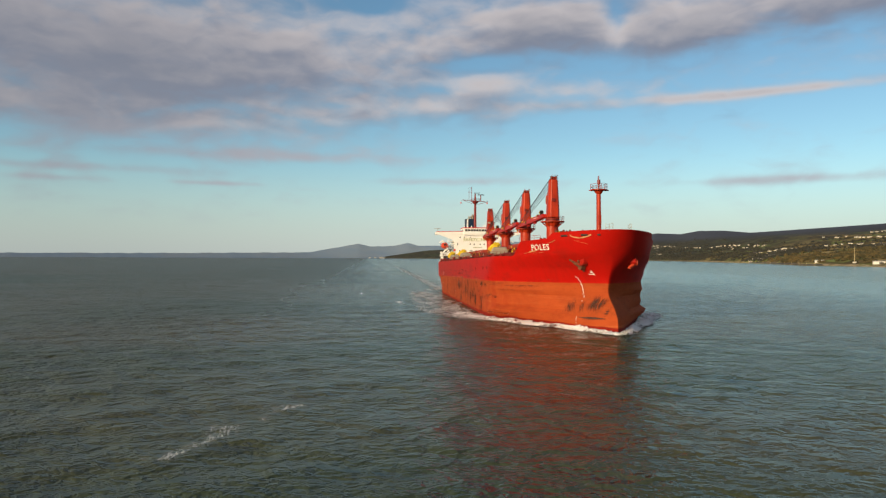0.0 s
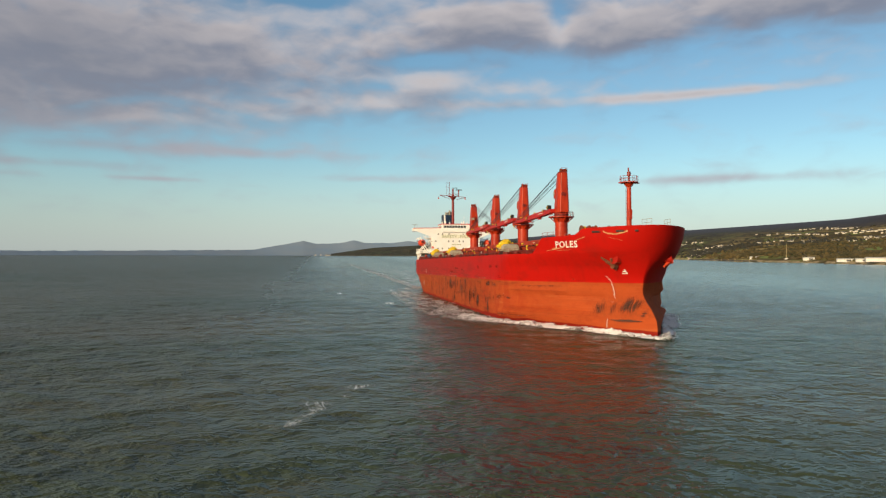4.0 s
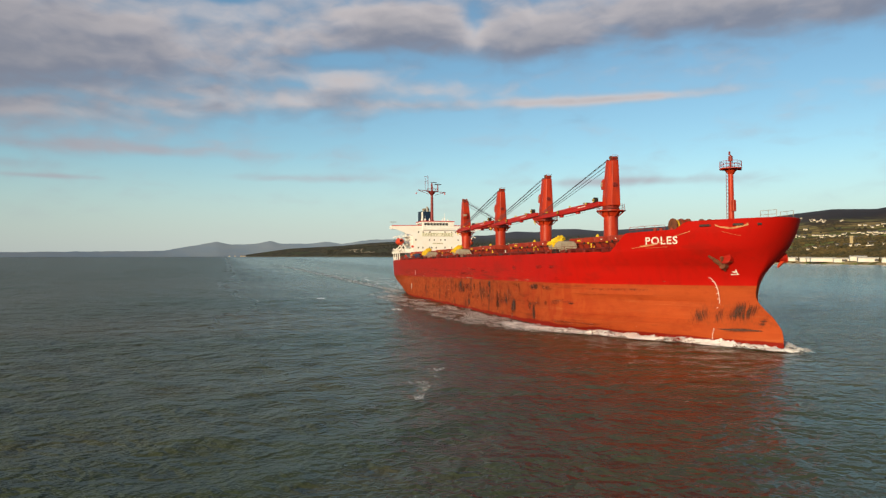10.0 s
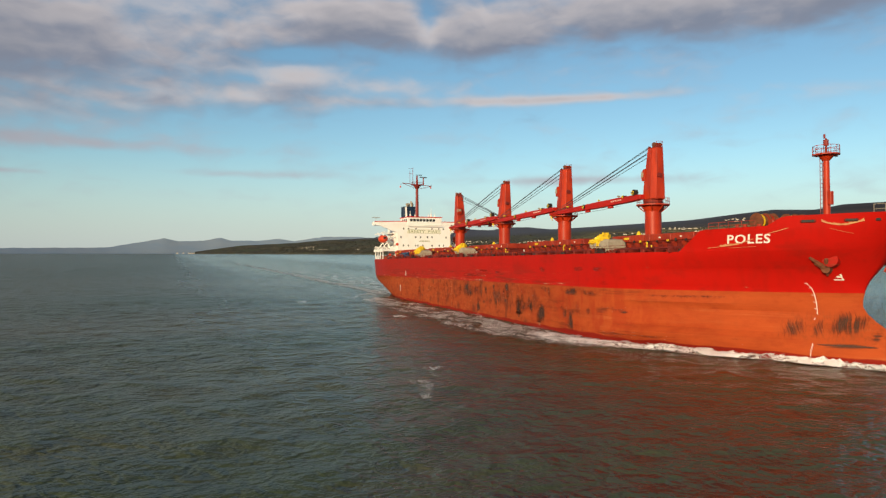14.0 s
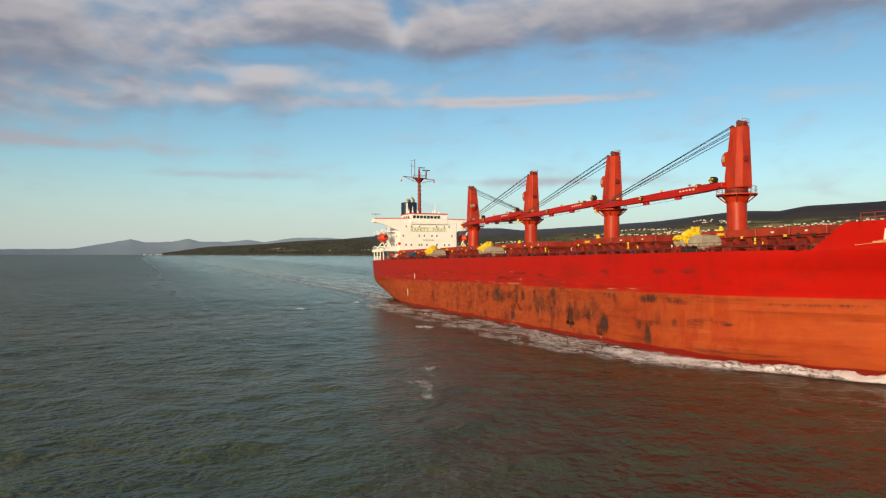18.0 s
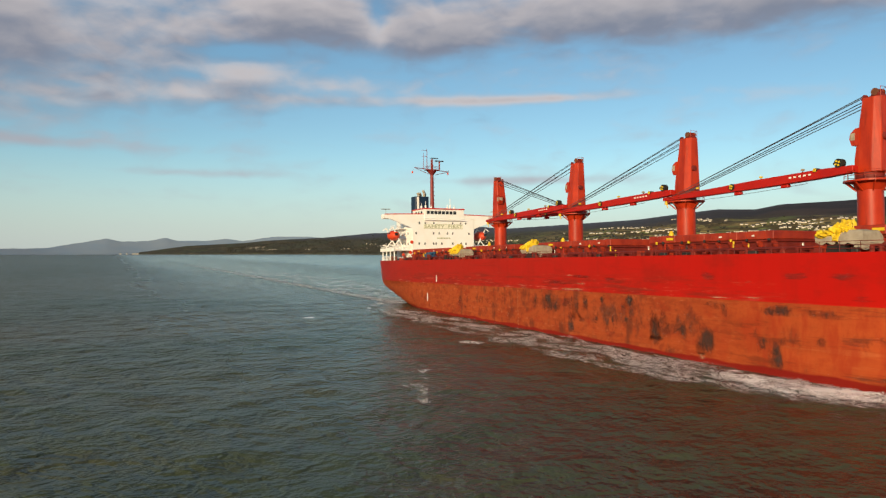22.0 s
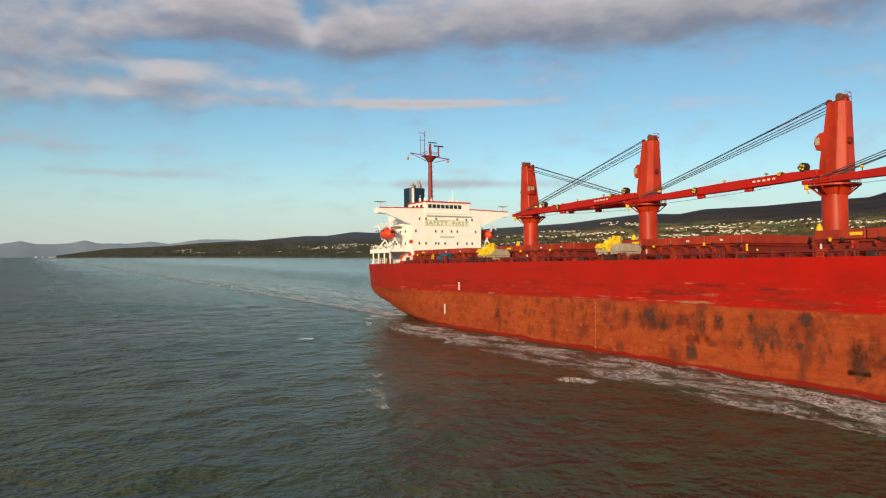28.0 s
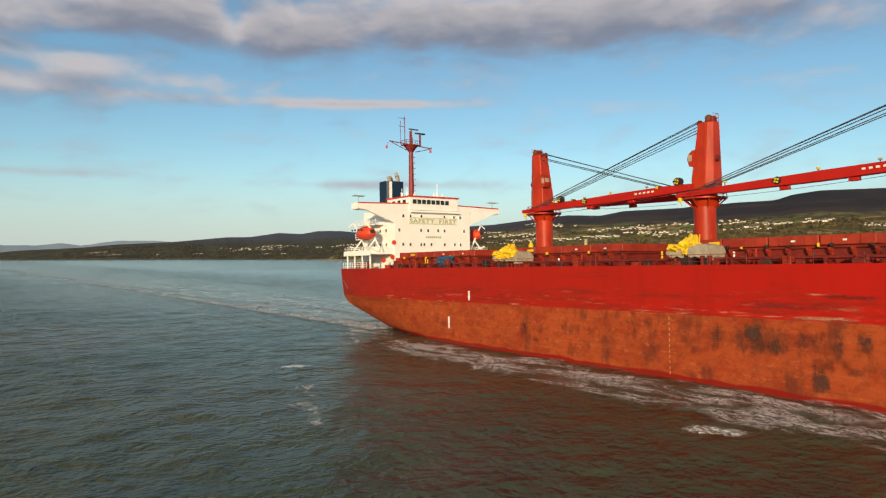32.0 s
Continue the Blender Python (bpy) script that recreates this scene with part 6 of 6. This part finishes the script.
# clusters: azimuth, rise, number, half width in degrees
CLUSTERS = ((138.1, .0290, 14, 1.2), (134.2, .0228, 16, 1.6), (133.4, .0410, 7, 1.0), (130.1, .0255, 16, 1.4), (124.5, .0300, 12, 1.3), (124.5, .0420, 7, 1.0),
            (121.3, .0440, 8, 1.0), (136.4, .0210, 14, 1.4), (132.0, .0190, 12, 1.2), (127.8, .0310, 12, 1.2), (117.3, .0400, 20, 1.5), (114.8, .0425, 14, 1.0),
            (111.6, .0350, 8, 0.8), (135.0, .0440, 7, 0.8), (142.5, .0255, 18, 2.4), (141.0, .0170, 14, 1.8), (150.0, .0160, 16, 1.5), (147.0, .0110, 5, 0.4),
            (129.4, .0120, 12, 1.4), (132.5, .0100, 10, 1.0), (154.0, .0130, 7, 0.8), (148.0, .0020, 4, 0.3), (158.0, .0100, 8, 1.6))
SHORE_HOUSES = ((165.8, .0035, 6, 0.5), (161.6, .0045, 9, 0.9), (156.6, .0040, 9, 1.0), (169.8, .0120, 4, 0.6), (168.6, .0035, 5, 0.5), (156.5, .0150, 9, 1.1), (160.0, .0110, 6, 1.2),
                (139.5, .0330, 10, 1.2), (128.0, .0370, 10, 1.4), (119.5, .0340, 10, 1.2), (136.0, .0300, 12, 1.5))
for az, el, n, half_w in CLUSTERS + SHORE_HOUSES:
    lean = rnd.uniform(-20, 20)
    for j in range(n):
        a = az + half_w * rnd.uniform(-1, 1)
        d = min(up_slope(a, el * rnd.uniform(0.975, 1.025)), 4500) + rnd.uniform(0, 12)
        m = Matrix.Translation(on_land(a, d)) @ pose(0, 0, 0, 0, 0, a + 90 + lean + rnd.choice((0, 0, 90)) + rnd.uniform(-10, 10))
        if placed < len(kinds):
            kinds[placed].matrix_basis = m
        else:
            copy_thing(rnd.choice(kinds), m)
        placed += 1

V, F = [], []
for i in range(95):
    az, el, n, half_w = rnd.choice(CLUSTERS + SHORE_HOUSES)
    az += rnd.uniform(-1.5, 1.5) * half_w
    d = up_slope(az, el * rnd.uniform(0.96, 1.04))
    step = rnd.uniform(7, 16) / d * 57.3
    for j in range(rnd.randint(2, 7)):
        a, dd = az + j * step * rnd.uniform(0.8, 1.3), d + rnd.uniform(-7, 7)
        l, w, h = rnd.uniform(1.8, 4.6), rnd.uniform(1.8, 2.6), rnd.uniform(1.3, 2.6)
        m = Matrix.Translation(on_land(a, dd)) @ pose(0, 0, 0, 0, 0, a + 90 + rnd.uniform(-30, 30))
        n0 = len(V)
        V += [m @ Vector(q) for q in ((-l, -w, -3), (l, -w, -3), (l, w, -3), (-l, w, -3), (-l, -w, h), (l, -w, h), (l, w, h), (-l, w, h), (-l, 0, h + 1.8), (l, 0, h + 1.8))]
        F += [tuple(n0 + q for q in f) for f in ((0, 1, 5, 4), (2, 3, 7, 6), (3, 0, 4, 8, 7), (1, 2, 6, 9, 5), (4, 5, 9, 8), (6, 7, 8, 9))]
# a town on the far shore
for i in range(46):
    m = Matrix.Translation((EYE[0] - 4765 * math.cos(radians(177.9 - 180 + rnd.gauss(0, 0.75))), EYE[1] + 4765 * math.sin(radians(2.1 + rnd.gauss(0, 0.75))), rnd.uniform(0, 4))) @ pose(0, 0, 0, 0, 0, rnd.uniform(0, 180))
    l, w, h, n0 = rnd.uniform(2.5, 6), 3.0, rnd.uniform(1.5, 4), len(V)
    V += [m @ Vector(q) for q in ((-l, -w, -9), (l, -w, -9), (l, w, -9), (-l, w, -9), (-l, -w, h), (l, -w, h), (l, w, h), (-l, w, h), (-l, 0, h + 3), (l, 0, h + 3))]
    F += [tuple(n0 + q for q in f) for f in ((0, 1, 5, 4), (2, 3, 7, 6), (3, 0, 4, 8, 7), (1, 2, 6, 9, 5), (4, 5, 9, 8), (6, 7, 8, 9))]
me = bpy.data.meshes.new("distant_houses")
me.from_pydata([tuple(v) for v in V], [], F)
me.materials.append(M["render"])
me.materials.append(M["slate"])
for i, q in enumerate(me.polygons):
    q.material_index = 1 if i % 6 > 3 else 0
tagged(new("distant_houses", me), "scattered small pale houses with slate roofs far up the slope", "houses", kind="stuff")

for az, d, l, w, h in ((130.4, 975, 40, 16, 4.5), (131.9, 990, 18, 12, 5.5), (133.0, 1030, 56, 18, 4.5), (134.6, 1062, 24, 14, 5.5), (136.2, 1110, 52, 18, 5), (137.6, 1150, 22, 12, 4), (138.6, 1180, 30, 14, 4), (127.5, 960, 60, 20, 5), (124.6, 955, 36, 16, 5), (141.0, 1270, 22, 10, 4), (144.8, 1390, 14, 9, 4), (129.1, 958, 34, 14, 5), (128.3, 978, 22, 12, 4), (131.2, 1000, 30, 14, 5.5), (132.4, 1012, 24, 12, 4.5), (133.9, 1050, 34, 14, 4), (135.4, 1085, 30, 12, 4.5), (126.0, 958, 44, 16, 5)):
    root = tagged(new("warehouse"), "long pale sheet-metal shed on the waterfront", "warehouse", "sheds on the quay")
    part("wall", box(B(), -l / 2, l / 2, -w / 2, w / 2, -1.2, h * 0.75), M["shed"], root)
    part("roof", prism(B(), ((-w / 2 - 0.5, h * 0.75), (w / 2 + 0.5, h * 0.75), (0, h * 0.75 + 1.3)), -l / 2 - 0.4, l / 2 + 0.4, "x"), M["shed"], root)
    part("door", box(B(), -3, 3, w / 2, w / 2 + 0.1, 0, h * 0.6), M["slate"], root)
    root.matrix_basis = Matrix.Translation(on_land(az, d) - Vector((0, 0, 0.5))) @ pose(0, 0, 0, 0, 0, az + 96)

jetty = tagged(new("jetty"), "low dark jetty on pale piles along the shore", "jetty")
for j in range(10):
    p, q = [on_land(a, pick(SHORE, a) - 14) for a in (149.6 - j * 0.5, 149.1 - j * 0.5)]
    bm = rod(B(), (p.x, p.y, 2.0), (q.x, q.y, 2.0), 0.8, n=4)
    part("deck", bm, M["slate"], jetty)
    part("pile", rod(B(), (p.x, p.y, -4.0), (p.x, p.y, 4.6), 0.7, n=8), M["stone"], jetty)
pole = tagged(new("flag_pole"), "tall pale pole on the quay by the shore", "pole")
foot = on_land(142.6, pick(SHORE, 142.6) + 20)
part("mast", rod(B(), (0, 0, -1), (0, 0, 26), 0.5, 0.25, 8), M["stone"], pole)
part("foot_block", box(B(), -2, 2, -2, 2, -1.5, 2.2, 0.1), M["shed"], pole)
pole.matrix_basis = Matrix.Translation(foot)

root = tagged(new("church_tower"), "square old stone church tower among the houses", "tower")
bm = box(B(), -2.4, 2.4, -2.4, 2.4, -5, 13.5)
part("wall", bm, M["stone"], root)
for i in range(4):
    for s in (-1, 1):
        bm = box(B(), -2.4 + i * 1.35, -1.65 + i * 1.35, s * 2.15 - 0.25, s * 2.15 + 0.25, 13.5, 14.5)
        part("merlon", bm, M["stone"], root)
root.matrix_basis = Matrix.Translation(on_land(131.95, 1290)) @ pose(0, 0, 0, 0, 0, 30)

rnd = random.Random(23)
base_ico = B()
bmesh.ops.create_icosphere(base_ico, subdivisions=1, radius=1.0)
ico_v = np.array([v.co for v in base_ico.verts])
ico_f = np.array([[v.index for v in f.verts] for f in base_ico.faces])
base_ico.free()
V = []
nr = np.random.default_rng(7)
for i in range(26000):
    az = rnd.uniform(100, 172)
    ds = pick(SHORE, az)
    d = min(ds + abs(rnd.gauss(0, 1)) * 380 + 12, 4650)
    q = noise.noise(Vector((math.cos(radians(az)) * d, math.sin(radians(az)) * d, 0)) * 0.006)
    if q < 0.02 + 0.1 * rnd.random() and rnd.random() < 0.84:
        continue
    p = on_land(az, d)
    h = rnd.uniform(1.6, 4.4) * (1.0 + 0.25 * (d > 2600))
    vv = ico_v * np.array([h * rnd.uniform(0.7, 1.5), h * rnd.uniform(0.7, 1.5), h * rnd.uniform(0.65, 1.0)]) * (1 + 0.28 * nr.standard_normal((len(ico_v), 1)))
    V.append(vv + np.array(p) + np.array([0, 0, h * 0.4]))
for name, look_of, near in (("woodland", "leaf", True), ("woodland", "leaf_far", False)):
    ids = [i for i, v in enumerate(V) if (float(np.hypot(v[:, 0].mean() - EYE[0], v[:, 1].mean() - EYE[1])) < 1750) == near]
    me = bpy.data.meshes.new(name)
    me.from_pydata(np.concatenate([V[i] for i in ids]).tolist(), [], np.concatenate([ico_f + len(ico_v) * j for j in range(len(ids))]).tolist())
    me.materials.append(M[look_of])
    tagged(new(name, me), "golden-brown winter trees and hedges above the shore" if near else "dark bare woods on the distant shore", "trees", kind="stuff")


# ---- what moves ----
def motions():
    tilt = pose(0.26, -0.5, 0, 0, -TRIM, -0.43)
    times = [i * 4.0 for i in range(9)]
    walk(ship, [(t, Matrix.Translation((SPEED * t, 0, 0)) @ tilt) for t in times])
    for thing, foot in RIDERS:
        walk(thing, [(t, Matrix.Translation((SPEED * t, 0, 0)) @ tilt @ Matrix.Translation(foot)) for t in times])
    for f in FOAM:
        walk(f, [(t, pose(SPEED * t, -0.5, 0, 0, 0, -0.43)) for t in times])


motions()
